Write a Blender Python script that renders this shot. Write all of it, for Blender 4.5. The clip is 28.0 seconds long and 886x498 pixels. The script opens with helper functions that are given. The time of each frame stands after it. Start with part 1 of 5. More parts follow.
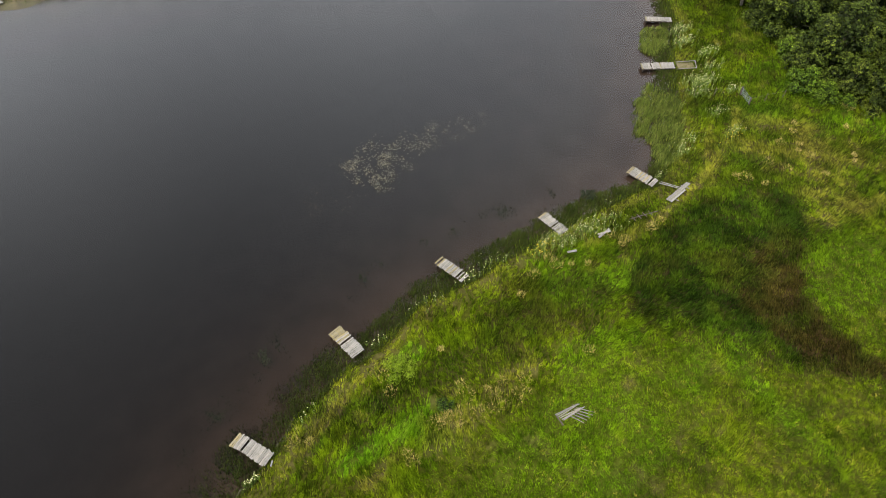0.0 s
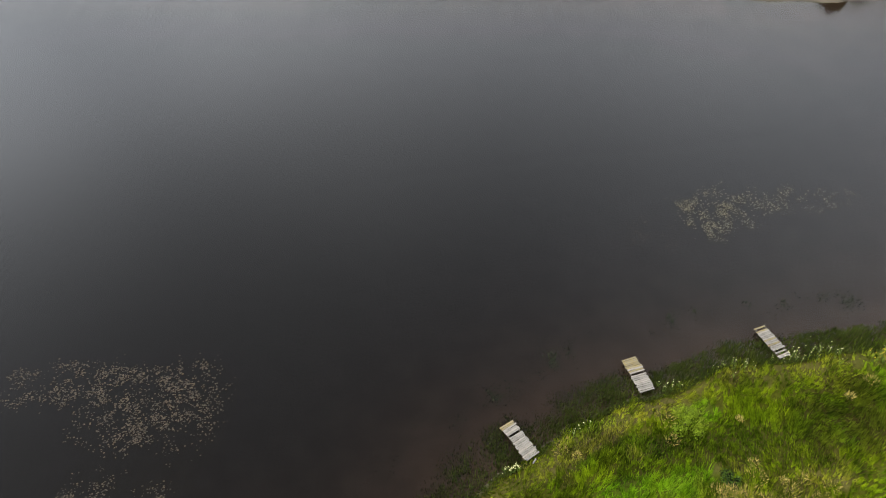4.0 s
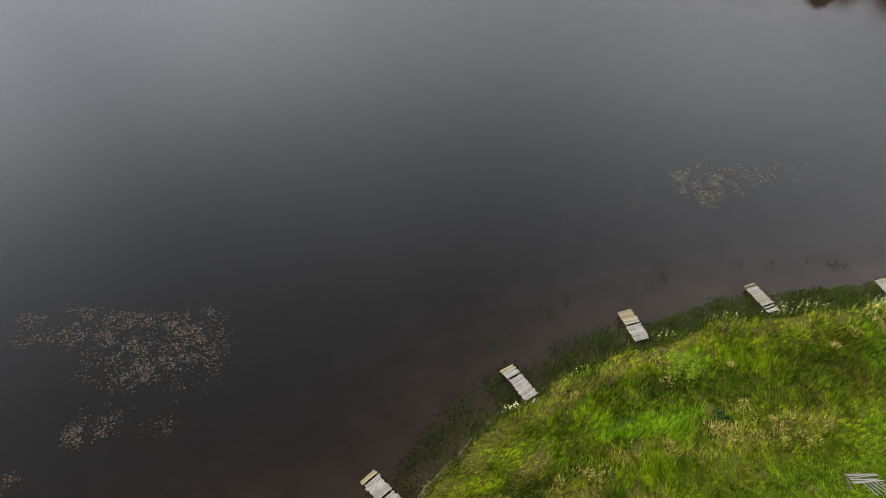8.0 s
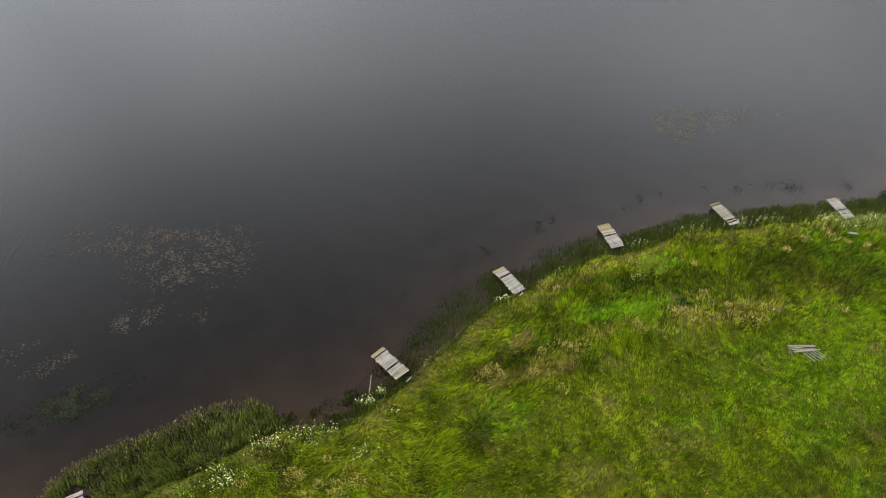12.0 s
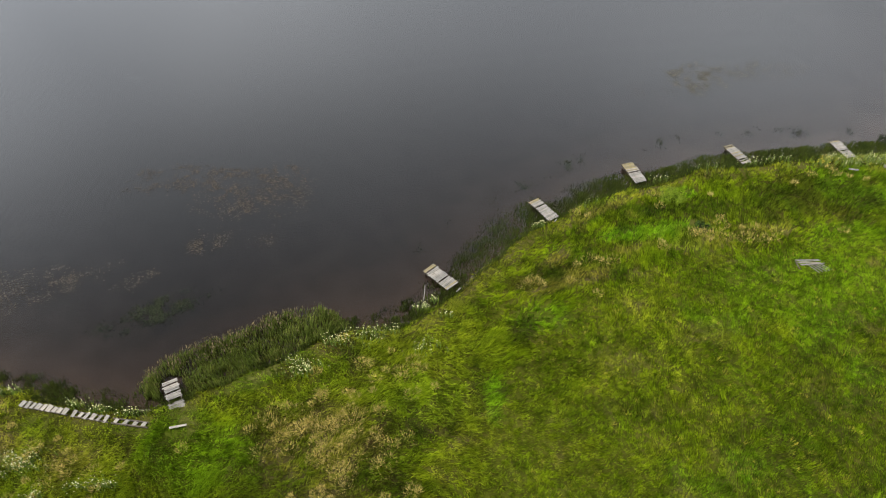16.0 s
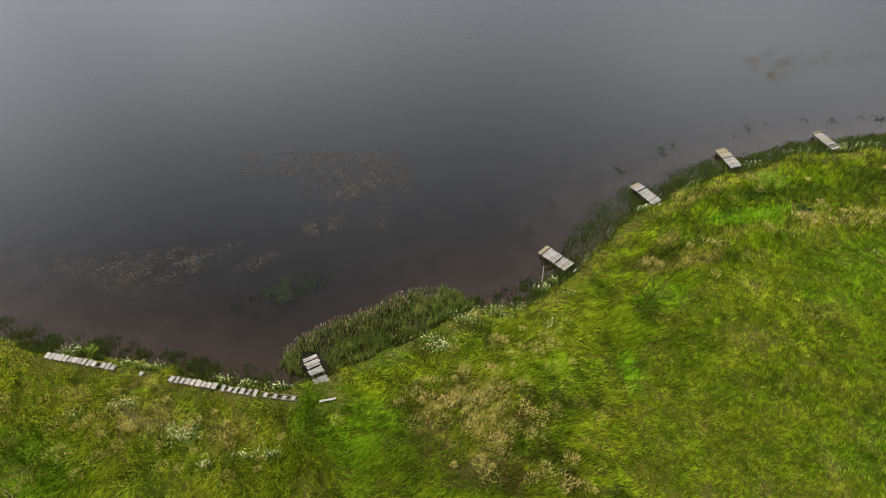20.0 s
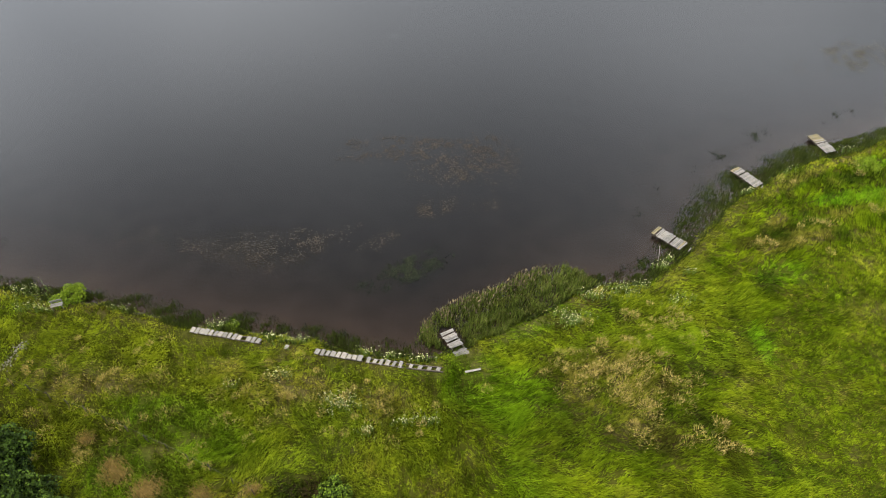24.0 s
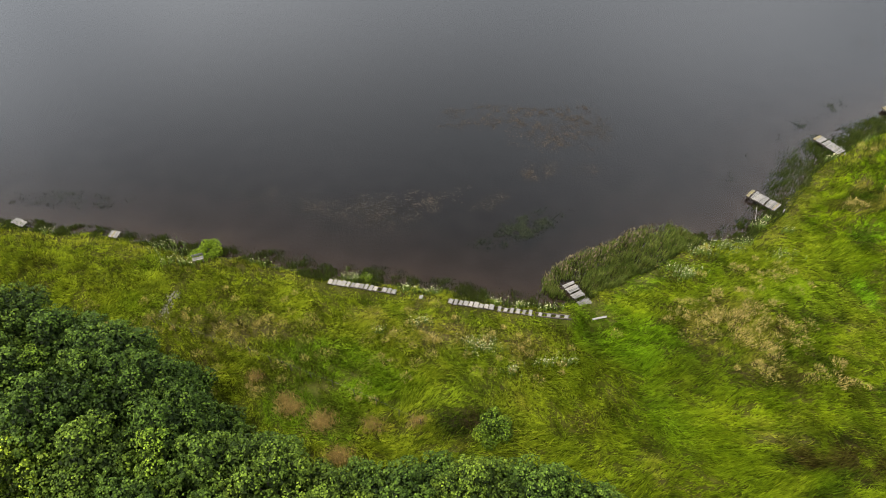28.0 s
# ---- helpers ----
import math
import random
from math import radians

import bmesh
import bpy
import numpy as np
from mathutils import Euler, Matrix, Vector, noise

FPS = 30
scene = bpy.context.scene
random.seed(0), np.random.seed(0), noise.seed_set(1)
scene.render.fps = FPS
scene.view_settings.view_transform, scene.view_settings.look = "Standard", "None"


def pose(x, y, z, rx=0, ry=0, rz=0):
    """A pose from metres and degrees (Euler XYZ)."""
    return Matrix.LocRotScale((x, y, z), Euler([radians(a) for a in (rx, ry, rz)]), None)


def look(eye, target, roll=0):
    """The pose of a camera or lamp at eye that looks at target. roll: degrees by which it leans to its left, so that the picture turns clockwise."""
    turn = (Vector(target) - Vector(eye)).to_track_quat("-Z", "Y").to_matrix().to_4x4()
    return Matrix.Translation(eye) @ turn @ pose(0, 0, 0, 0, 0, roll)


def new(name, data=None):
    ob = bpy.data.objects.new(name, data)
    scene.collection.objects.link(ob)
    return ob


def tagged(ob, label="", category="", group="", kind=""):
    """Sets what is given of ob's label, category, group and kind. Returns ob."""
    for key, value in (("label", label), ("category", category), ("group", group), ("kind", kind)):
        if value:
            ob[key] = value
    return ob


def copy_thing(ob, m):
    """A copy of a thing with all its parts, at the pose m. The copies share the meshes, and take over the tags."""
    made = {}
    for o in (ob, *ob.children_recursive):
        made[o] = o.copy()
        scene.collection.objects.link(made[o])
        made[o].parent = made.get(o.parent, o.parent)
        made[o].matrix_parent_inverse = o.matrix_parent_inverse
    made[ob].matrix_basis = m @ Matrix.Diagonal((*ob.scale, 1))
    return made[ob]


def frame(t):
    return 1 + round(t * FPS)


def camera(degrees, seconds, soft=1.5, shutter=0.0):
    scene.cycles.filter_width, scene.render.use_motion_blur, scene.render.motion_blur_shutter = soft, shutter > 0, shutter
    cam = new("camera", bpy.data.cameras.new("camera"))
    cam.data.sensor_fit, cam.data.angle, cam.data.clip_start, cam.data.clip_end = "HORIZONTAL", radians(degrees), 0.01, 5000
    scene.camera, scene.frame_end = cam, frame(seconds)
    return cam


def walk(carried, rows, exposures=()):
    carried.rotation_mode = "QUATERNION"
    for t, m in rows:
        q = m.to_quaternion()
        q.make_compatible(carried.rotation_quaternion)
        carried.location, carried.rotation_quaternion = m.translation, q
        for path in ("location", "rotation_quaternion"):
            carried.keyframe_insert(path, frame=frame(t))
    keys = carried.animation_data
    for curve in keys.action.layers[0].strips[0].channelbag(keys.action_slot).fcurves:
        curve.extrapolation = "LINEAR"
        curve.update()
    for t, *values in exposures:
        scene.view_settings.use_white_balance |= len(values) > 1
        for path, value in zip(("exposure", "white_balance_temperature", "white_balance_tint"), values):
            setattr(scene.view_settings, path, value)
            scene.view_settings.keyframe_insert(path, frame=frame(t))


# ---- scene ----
cam = camera(64.919, 28.0, soft=1.0)
PATH = [
    (0, (12.655, -16.747, 46.467), (28.579, 10.662, 7.800), 0.250),
    (0.5, (12.087, -16.460, 46.390), (26.803, 11.680, 7.769), -0.053),
    (1, (11.365, -16.079, 46.404), (25.577, 12.320, 7.784), -0.027),
    (1.5, (10.382, -15.639, 46.328), (24.170, 13.027, 7.751), 0.088),
    (2, (9.327, -15.394, 45.987), (19.253, 15.262, 7.755), -1.080),
    (2.5, (8.410, -15.871, 45.297), (11.574, 17.338, 8.053), -2.763),
    (3, (7.768, -16.386, 45.007), (7.838, 17.848, 8.565), -3.858),
    (3.5, (7.599, -16.598, 44.958), (7.123, 17.932, 8.799), -4.662),
    (5.5, (7.921, -17.349, 45.045), (6.427, 17.188, 8.920), -5.643),
    (6, (7.808, -17.823, 45.041), (6.323, 16.613, 8.821), -5.373),
    (7, (7.202, -19.386, 44.465), (6.228, 15.223, 8.393), -4.211),
    (8, (5.936, -21.435, 42.887), (6.235, 13.850, 7.463), -2.564),
    (9, (5.880, -23.930, 43.078), (6.010, 11.385, 7.683), -2.718),
    (10, (6.006, -26.637, 43.033), (6.002, 8.829, 7.789), -2.854),
    (11, (5.965, -29.219, 43.025), (5.937, 6.237, 7.772), -2.856),
    (12, (5.939, -31.797, 42.879), (5.914, 3.700, 7.666), -2.956),
    (12.5, (5.909, -33.134, 42.920), (5.885, 2.346, 7.690), -2.959),
    (14.5, (4.566, -38.033, 42.991), (4.391, -2.584, 7.730), -3.084),
    (15, (3.805, -38.956, 43.059), (3.664, -3.530, 7.774), -3.033),
    (16, (1.876, -40.268, 43.323), (1.841, -4.975, 7.905), -2.836),
    (17, (-0.300, -41.172, 43.631), (-0.300, -5.958, 8.135), -2.868),
    (18, (-2.719, -41.941, 43.653), (-2.763, -6.630, 8.253), -3.052),
    (19, (-5.566, -42.130, 44.014), (-5.479, -6.956, 8.479), -2.849),
    (20, (-8.676, -41.636, 44.751), (-8.289, -7.000, 8.692), -2.279),
    (21, (-11.498, -41.532, 45.094), (-11.031, -6.981, 8.954), -2.216),
    (22, (-14.391, -41.469, 45.535), (-13.860, -7.169, 9.159), -1.997),
    (22.5, (-15.807, -41.917, 45.447), (-15.230, -7.489, 9.192), -2.053),
    (24.5, (-20.896, -44.466, 45.629), (-20.280, -9.943, 9.465), -1.983),
    (25, (-22.274, -45.068, 45.933), (-21.562, -10.738, 9.588), -1.732),
    (26, (-24.982, -46.238, 46.665), (-24.140, -12.332, 9.927), -1.378),
    (27, (-27.893, -47.056, 47.036), (-26.898, -13.386, 10.086), -1.243),
    (28, (-31.044, -47.758, 47.135), (-29.859, -14.131, 10.150), -1.037),
]
walk(cam, [(t, look(e, g, r)) for t, e, g, r in PATH], exposures=[(0, 0.34), (1.5, 0.32), (3, 0.2), (7, 0.12), (11, 0.12), (15, 0.2), (17, 0.24), (22, 0.28), (28, 0.3)])

# ---- world, sun ----
SUN_AZ, SUN_EL = radians(95), radians(64)      # azimuth counted from +y towards -x
world = bpy.data.worlds.new("world")
scene.world = world
world.use_nodes = True
wn, wl = world.node_tree.nodes, world.node_tree.links
wn.clear()
w_out = wn.new("ShaderNodeOutputWorld")
w_bg = wn.new("ShaderNodeBackground")
w_sky = wn.new("ShaderNodeTexSky")
w_sky.sky_type = "NISHITA"
w_sky.sun_disc = False
w_sky.sun_elevation = SUN_EL
w_sky.sun_rotation = -SUN_AZ
w_sky.air_density, w_sky.dust_density = 1.0, 4.0
# broken cloud; a bright belt low in the sky is added for water reflections
w_co = wn.new("ShaderNodeTexCoord")
w_no = wn.new("ShaderNodeTexNoise")
w_no.inputs["Scale"].default_value, w_no.inputs["Detail"].default_value = 2.0, 5
w_cl = wn.new("ShaderNodeValToRGB")
w_cl.color_ramp.elements[0].position, w_cl.color_ramp.elements[0].color = 0.32, (0.72, 0.74, 0.77, 1)
w_cl.color_ramp.elements[1].position, w_cl.color_ramp.elements[1].color = 0.68, (1.2, 1.2, 1.2, 1)
w_xyz = wn.new("ShaderNodeSeparateXYZ")
w_el = wn.new("ShaderNodeValToRGB")
for p, v in ((0.05, 11.0), (0.26, 17.0), (0.42, 30.0), (0.49, 33.0), (0.58, 24.0), (0.72, 12.5), (0.88, 3.6), (1.0, 2.8)):
    e = w_el.color_ramp.elements.new(p)
    e.color = (v * 0.955, v, v * 1.06, 1)
w_el.color_ramp.elements.remove(w_el.color_ramp.elements[0])
w_cm = wn.new("ShaderNodeMixRGB")
w_cm.blend_type = "MULTIPLY"
w_cm.inputs[0].default_value = 1.0
w_up = wn.new("ShaderNodeMath")                # added gradient: sun's side lighter low down, darker high up, to balance the water
w_up.operation = "SUBTRACT"
w_up.inputs[1].default_value = 0.52
w_prod = wn.new("ShaderNodeMath")
w_prod.operation = "MULTIPLY"
w_side = wn.new("ShaderNodeMapRange")
for key, v in (("From Min", -0.11), ("From Max", 0.11), ("To Min", 0.6), ("To Max", 1.4)):
    w_side.inputs[key].default_value = v
w_sm = wn.new("ShaderNodeMixRGB")
w_sm.blend_type = "MULTIPLY"
w_sm.inputs[0].default_value = 1.0
w_mx = wn.new("ShaderNodeMixRGB")
w_mx.inputs[0].default_value = 0.85
wl.new(w_co.outputs["Generated"], w_no.inputs["Vector"])
wl.new(w_co.outputs["Generated"], w_xyz.inputs[0])
wl.new(w_no.outputs["Fac"], w_cl.inputs["Fac"])
wl.new(w_xyz.outputs["Z"], w_el.inputs["Fac"])
wl.new(w_cl.outputs[0], w_cm.inputs[1])
wl.new(w_el.outputs[0], w_cm.inputs[2])
wl.new(w_sky.outputs[0], w_mx.inputs[1])
wl.new(w_xyz.outputs["Z"], w_up.inputs[0])
wl.new(w_xyz.outputs["X"], w_prod.inputs[0])
wl.new(w_up.outputs[0], w_prod.inputs[1])
wl.new(w_prod.outputs[0], w_side.inputs["Value"])
wl.new(w_cm.outputs[0], w_sm.inputs[1])
wl.new(w_side.outputs[0], w_sm.inputs[2])
wl.new(w_sm.outputs[0], w_mx.inputs[2])
wl.new(w_mx.outputs[0], w_bg.inputs["Color"])
w_bg.inputs["Strength"].default_value = 0.10
wl.new(w_bg.outputs[0], w_out.inputs["Surface"])

sun = new("sun", bpy.data.lights.new("sun", "SUN"))
sun.data.energy, sun.data.angle, sun.data.color = 4.5, radians(8), (1.0, 0.95, 0.86)
sun.matrix_world = look((-math.sin(SUN_AZ) * math.cos(SUN_EL) * 300, math.cos(SUN_AZ) * math.cos(SUN_EL) * 300,
                         math.sin(SUN_EL) * 300), (0, 0, 0))

# ---- numeric helpers ----
RNG = np.random.default_rng(7)


def vnoise(x, y, scale, seed=0):
    """Smooth value noise in 0..1 on the plan, with cells of that many metres."""
    g = np.random.default_rng(seed).random((256, 256))
    u, v = np.asarray(x) / scale + 1000.3, np.asarray(y) / scale + 1000.7
    i, j = np.floor(u).astype(int), np.floor(v).astype(int)
    a, b = u - i, v - j
    a, b = a * a * (3 - 2 * a), b * b * (3 - 2 * b)
    i0, j0, i1, j1 = i % 256, j % 256, (i + 1) % 256, (j + 1) % 256
    return (g[i0, j0] * (1 - a) + g[i1, j0] * a) * (1 - b) + (g[i0, j1] * (1 - a) + g[i1, j1] * a) * b


def fbm(x, y, scale, seed=0, octaves=3):
    t, w, k = 0, 0, 1.0
    for o in range(octaves):
        t, w = t + k * vnoise(x, y, scale / 2 ** o, seed + o), w + k
        k *= 0.55
    return t / w


def smooth(a, b, x):
    t = np.clip((np.asarray(x, float) - a) / (b - a), 0, 1)
    return t * t * (3 - 2 * t)


def blob(x, y, cx, cy, rx, ry, turn=0, soft=0.5, wob=0.35, seed=3):
    """1 inside a wobbly ellipse, 0 outside."""
    c, s = math.cos(radians(turn)), math.sin(radians(turn))
    dx, dy = x - cx, y - cy
    u, v = (dx * c + dy * s) / rx, (-dx * s + dy * c) / ry
    r = np.sqrt(u * u + v * v) + (fbm(x, y, max(1.0, min(rx, ry) * 0.8), seed) - 0.5) * 2 * wob
    return 1 - smooth(1 - soft * 0.5, 1 + soft * 0.5, r)


def patch(x, y, corners, soft=1.0, wob=1.2, seed=5, grain=2.2):
    """1 inside a polygon with an uneven edge, 0 outside; soft: the edge's width in metres."""
    px, py = np.array(corners, float).T
    best, odd = np.full(np.shape(x), 1e9), np.zeros(np.shape(x), bool)
    for ax, ay, bx, by in zip(px, py, np.roll(px, -1), np.roll(py, -1)):
        t = np.clip(((x - ax) * (bx - ax) + (y - ay) * (by - ay)) / ((bx - ax) ** 2 + (by - ay) ** 2), 0, 1)
        best = np.minimum(best, np.hypot(x - ax - t * (bx - ax), y - ay - t * (by - ay)))
        if ay != by:
            odd ^= ((ay > y) != (by > y)) & (x < (bx - ax) * (y - ay) / (by - ay) + ax)
    d = np.where(odd, best, -best) + (fbm(x, y, grain, seed) - 0.5) * 2 * wob
    return smooth(-soft / 2, soft / 2, d)


# ---- the plan ----
SHORE_X = (-400, -140, -100, -85, -71, -60, -54.6, -50.2, -46.6, -42.9, -39.7, -36.3, -31.9, -29, -25.2, -22, -20.3, -17.9, -16.3,
           -13.7, -10.9, -8.3, -5.5, -2.9, -0.6, 1, 3.2, 4.8, 7.3, 9.4, 12.3, 14.9, 17.6, 20.9, 24.2, 26.9, 31, 36, 42,
           49.5, 53, 56.2, 59.5, 62.5, 66.5, 68.3, 72.4, 74.3, 77, 79, 80)
SHORE_Y = (60, 16, 6, 2.6, 0.1, -1.9, -3.5, -4.7, -5.6, -6.9, -8, -8.6, -9.8, -10.6, -11.5, -12.2, -12.5, -11.6, -10.7,
           -9.5, -8.2, -6.4, -5.7, -5.6, -5, -3.7, -2, -0.2, 2.4, 4.6, 5.8, 7.6, 8.8, 9.8, 10.8, 11.9, 12.2, 12.7, 12.9,
           13.2, 13, 14.9, 18, 21.1, 26.1, 28.1, 32.2, 36.6, 46, 60, 90)


def shore_y(x):
    return np.interp(x, SHORE_X, SHORE_Y) + np.where(np.asarray(x) > 80, (np.asarray(x) - 80) * 30, 0)


def inland_exact(x, y):
    """Signed distance from the waterline in metres, positive on land."""
    x, y = np.asarray(x, float), np.asarray(y, float)
    best = np.full(x.shape, 1e9)
    for k in range(len(SHORE_X) - 1):
        ax, ay, bx, by = SHORE_X[k], SHORE_Y[k], SHORE_X[k + 1], SHORE_Y[k + 1]
        t = np.clip(((x - ax) * (bx - ax) + (y - ay) * (by - ay)) / ((bx - ax) ** 2 + (by - ay) ** 2), 0, 1)
        best = np.minimum(best, (x - ax - t * (bx - ax)) ** 2 + (y - ay - t * (by - ay)) ** 2)
    d = np.where(y < shore_y(x), 1, -1) * np.sqrt(best)
    far = y - np.interp(x, (-300, -60, 0, 10, 40, 58, 80), (130, 88, 77.5, 75, 70, 66, 64))
    return np.maximum(d, far) + (fbm(x, y, 2.2, 11) - 0.5) * 0.9 + 0.22


def grid_of(f, x0, x1, y0, y1, step):
    """f sampled once on the plan, then read between the samples; outside it is worked out in full."""
    nx, ny = int((x1 - x0) / step) + 1, int((y1 - y0) / step) + 1
    X, Y = np.meshgrid(x0 + step * np.arange(nx), y0 + step * np.arange(ny), indexing="ij")
    T = f(X, Y)

    def read(x, y):
        x, y = np.asarray(x, float), np.asarray(y, float)
        u, v = (x - x0) / step, (y - y0) / step
        i, j = np.clip(u.astype(int), 0, nx - 2), np.clip(v.astype(int), 0, ny - 2)
        a, b = u - i, v - j
        r = (T[i, j] * (1 - a) + T[i + 1, j] * a) * (1 - b) + (T[i, j + 1] * (1 - a) + T[i + 1, j + 1] * a) * b
        out = (u < 0) | (v < 0) | (u > nx - 1) | (v > ny - 1)
        if np.any(out):
            r = np.array(r)
            r[out] = f(x[out], y[out])
        return r

    return read


inland = grid_of(inland_exact, -90, 100, -45, 50, 0.25)


def height_exact(x, y):
    x, y = np.asarray(x, float), np.asarray(y, float)
    d = inland(x, y)
    slope = np.interp(x, (-60, -30, 10, 20, 30, 45, 60), (0.23, 0.19, 0.2, 0.15, 0.085, 0.12, 0.10))
    land = 0.22 * smooth(0, 0.8, d) + slope * 18 * (1 - np.exp(-np.clip(d, 0, 400) / 18))
    land += (fbm(x, y, 5, 21) - 0.5) * 0.5 * smooth(0.5, 3, d) + (fbm(x, y, 40, 31) - 0.5) * 3 * smooth(30, 90, d)
    land += (fbm(x, y, 1.5, 25) - 0.5) * 0.4 * smooth(1.5, 4, d)
    bed = -np.clip(-d * np.interp(x, (-25, 0, 30, 38, 50), (0.12, 0.115, 0.118, 0.095, 0.068)), 0, 5.0)
    return np.where(d > 0, land, bed)


height = grid_of(height_exact, -90, 100, -45, 50, 0.25)


def at(x, y):
    return float(height(np.array([x]), np.array([y]))[0])


# dry: straw-coloured; lush: bright green; dark: coarse dark herbs; short: cropped; brown: withered dock and sorrel
def fields_exact(x, y):
    d = inland(x, y)
    n1, n2 = fbm(x, y, 6, 41), fbm(x, y, 1.6, 51)
    dry = 0.55 * smooth(0.60, 0.78, n2 * 0.65 + n1 * 0.35)
    crest = np.exp(-((d - 1.1) / 0.9) ** 2) * (0.35 + 0.65 * smooth(0.35, 0.6, fbm(x, y, 1.3, 53)))      # yellowed grass along the crest of the bank
    dry = np.maximum(dry, 0.34 * crest + 0.05 * (1 - smooth(-30, -8, x)))
    lush = (0.3 + 0.3 * smooth(6, 20, x)) * smooth(0.55, 0.75, fbm(x, y, 4.5, 61))
    dark = 0.7 * smooth(0.58, 0.76, fbm(x, y, 2.4, 71)) * (0.3 + 0.7 * smooth(-14, -4, x)) * (1 - 0.75 * blob(x, y, 3, -8, 6, 4.5, seed=261))
    brown = 0.4 * smooth(0.60, 0.76, fbm(x, y, 2.0, 75))
    dark = np.maximum(dark, 0.55 * smooth(36, 48, x) * smooth(0.2, 0.45, fbm(x, y, 3, 77)))
    edge = np.interp(x, (1, 3, 9, 14.5, 24, 36, 42, 46, 54), (-40, -18, -8, -3.2, -0.5, 1.6, -0.5, -6, -13)) + (fbm(x, y, 2.5, 83) - 0.5) * 2.5
    field = patch(x, y, FIELD, 0.7, 0.8, 81)
    short = np.maximum(smooth(-0.8, 0.8, edge - y) * (x > 1), field)
    for b in DRY:
        dry = np.maximum(dry, b[0] * blob(x, y, *b[1:], soft=1.0, wob=0.6, seed=91))
    for b in LUSH:
        lush = np.maximum(lush, b[0] * blob(x, y, *b[1:], soft=0.6, wob=0.5, seed=101))
    for b in DARK:
        dark = np.maximum(dark, b[0] * blob(x, y, *b[1:], soft=0.9, wob=0.7, seed=111))
    clumps = smooth(0.3, 0.6, fbm(x, y, 1.3, 113))
    dry = dry * (1 - 0.75 * patch(x, y, HERBS, 1.6, 1.6, 115))
    dark = np.maximum(dark, patch(x, y, HERBS, 1.6, 1.6, 115) * (0.68 + 0.32 * clumps))
    brown = np.maximum(brown, patch(x, y, SORREL, 2.2, 2.4, 117) * (0.35 + 0.65 * smooth(0.3, 0.55, fbm(x, y, 1.7, 119))))
    for corners, w in HOLLOWS:
        inside = patch(x, y, corners, 1.4, 1.8, 121, 1.6)
        dark = np.maximum(dark, w * inside * smooth(0.25, 0.6, fbm(x, y, 1.2, 123)))
        brown = np.maximum(brown, w * inside * smooth(0.42, 0.62, fbm(x, y, 1.5, 125)))
    straw = patch(x, y, STRAW, 2.0, 1.5, 127)
    dry = np.maximum(dry, 0.42 * straw * smooth(0.35, 0.6, fbm(x, y, 1.5, 129)))
    dark = np.maximum(dark, 0.8 * straw * smooth(0.42, 0.6, fbm(x, y, 1.4, 133)))
    way = np.exp(-((y - np.interp(x, (45, 51, 55, 59, 64, 67), (8.7, 9.6, 10.6, 12.0, 14.5, 17))) / 0.5) ** 2) * (x > 45) * (x < 67)       # trodden path along the bank
    dry, dark = np.maximum(dry, 0.55 * way), dark * (1 - 0.8 * way)
    dark, brown = dark * (1 - 0.8 * short), brown * (1 - 0.85 * short)
    dark = np.maximum(dark, 0.42 * short * patch(x, y, CLOVER, 3, 2.5, 139, 4) * smooth(0.4, 0.6, fbm(x, y, 1.0, 141)))
    dark, brown, dry = np.maximum(dark * (1 - field), 0.25 * short * smooth(40, 52, x)), brown * (1 - field), dry * (1 - 0.4 * short)
    return [np.clip(v, 0, 1) for v in (dry, lush, dark, short, brown)]


FIELD = [(80, -6), (66.5, -0.9), (63.7, -0.4), (60, -0.8), (55.9, -2.1), (54.3, -3.8), (53.5, -7.2), (53.5, -9.2), (54.2, -10.5), (60, -24), (80, -24)]
HERBS = [(52, 9.6), (54.8, 9.0), (60.5, 7), (61.7, 4), (60.6, 0.4), (55.9, -1.6), (54.2, -4.0), (53.3, -8.1), (54, -10.8), (54, -17), (50.5, -13), (47.6, -8.4), (46.2, -4.5), (42.7, -0.2), (40.8, 2.4), (44.2, 6.0), (48.6, 8.4)]
SORREL = [(52.5, 1.5), (57.5, 1.2), (56, -1.7), (54.3, -4.0), (53.4, -8.1), (54.2, -10.8), (54, -17), (51.3, -12.6), (48.5, -7.3), (48.4, -3.5), (48, -0.5)]
STRAW = [(62.5, 13.0), (70.3, 11), (74, 4), (68, -0.2), (63.5, 1), (62.8, 5.2), (60.8, 9)]
CLOVER = [(19, -15), (33, -7), (44, -8), (60, -16), (60, -26), (20, -27)]
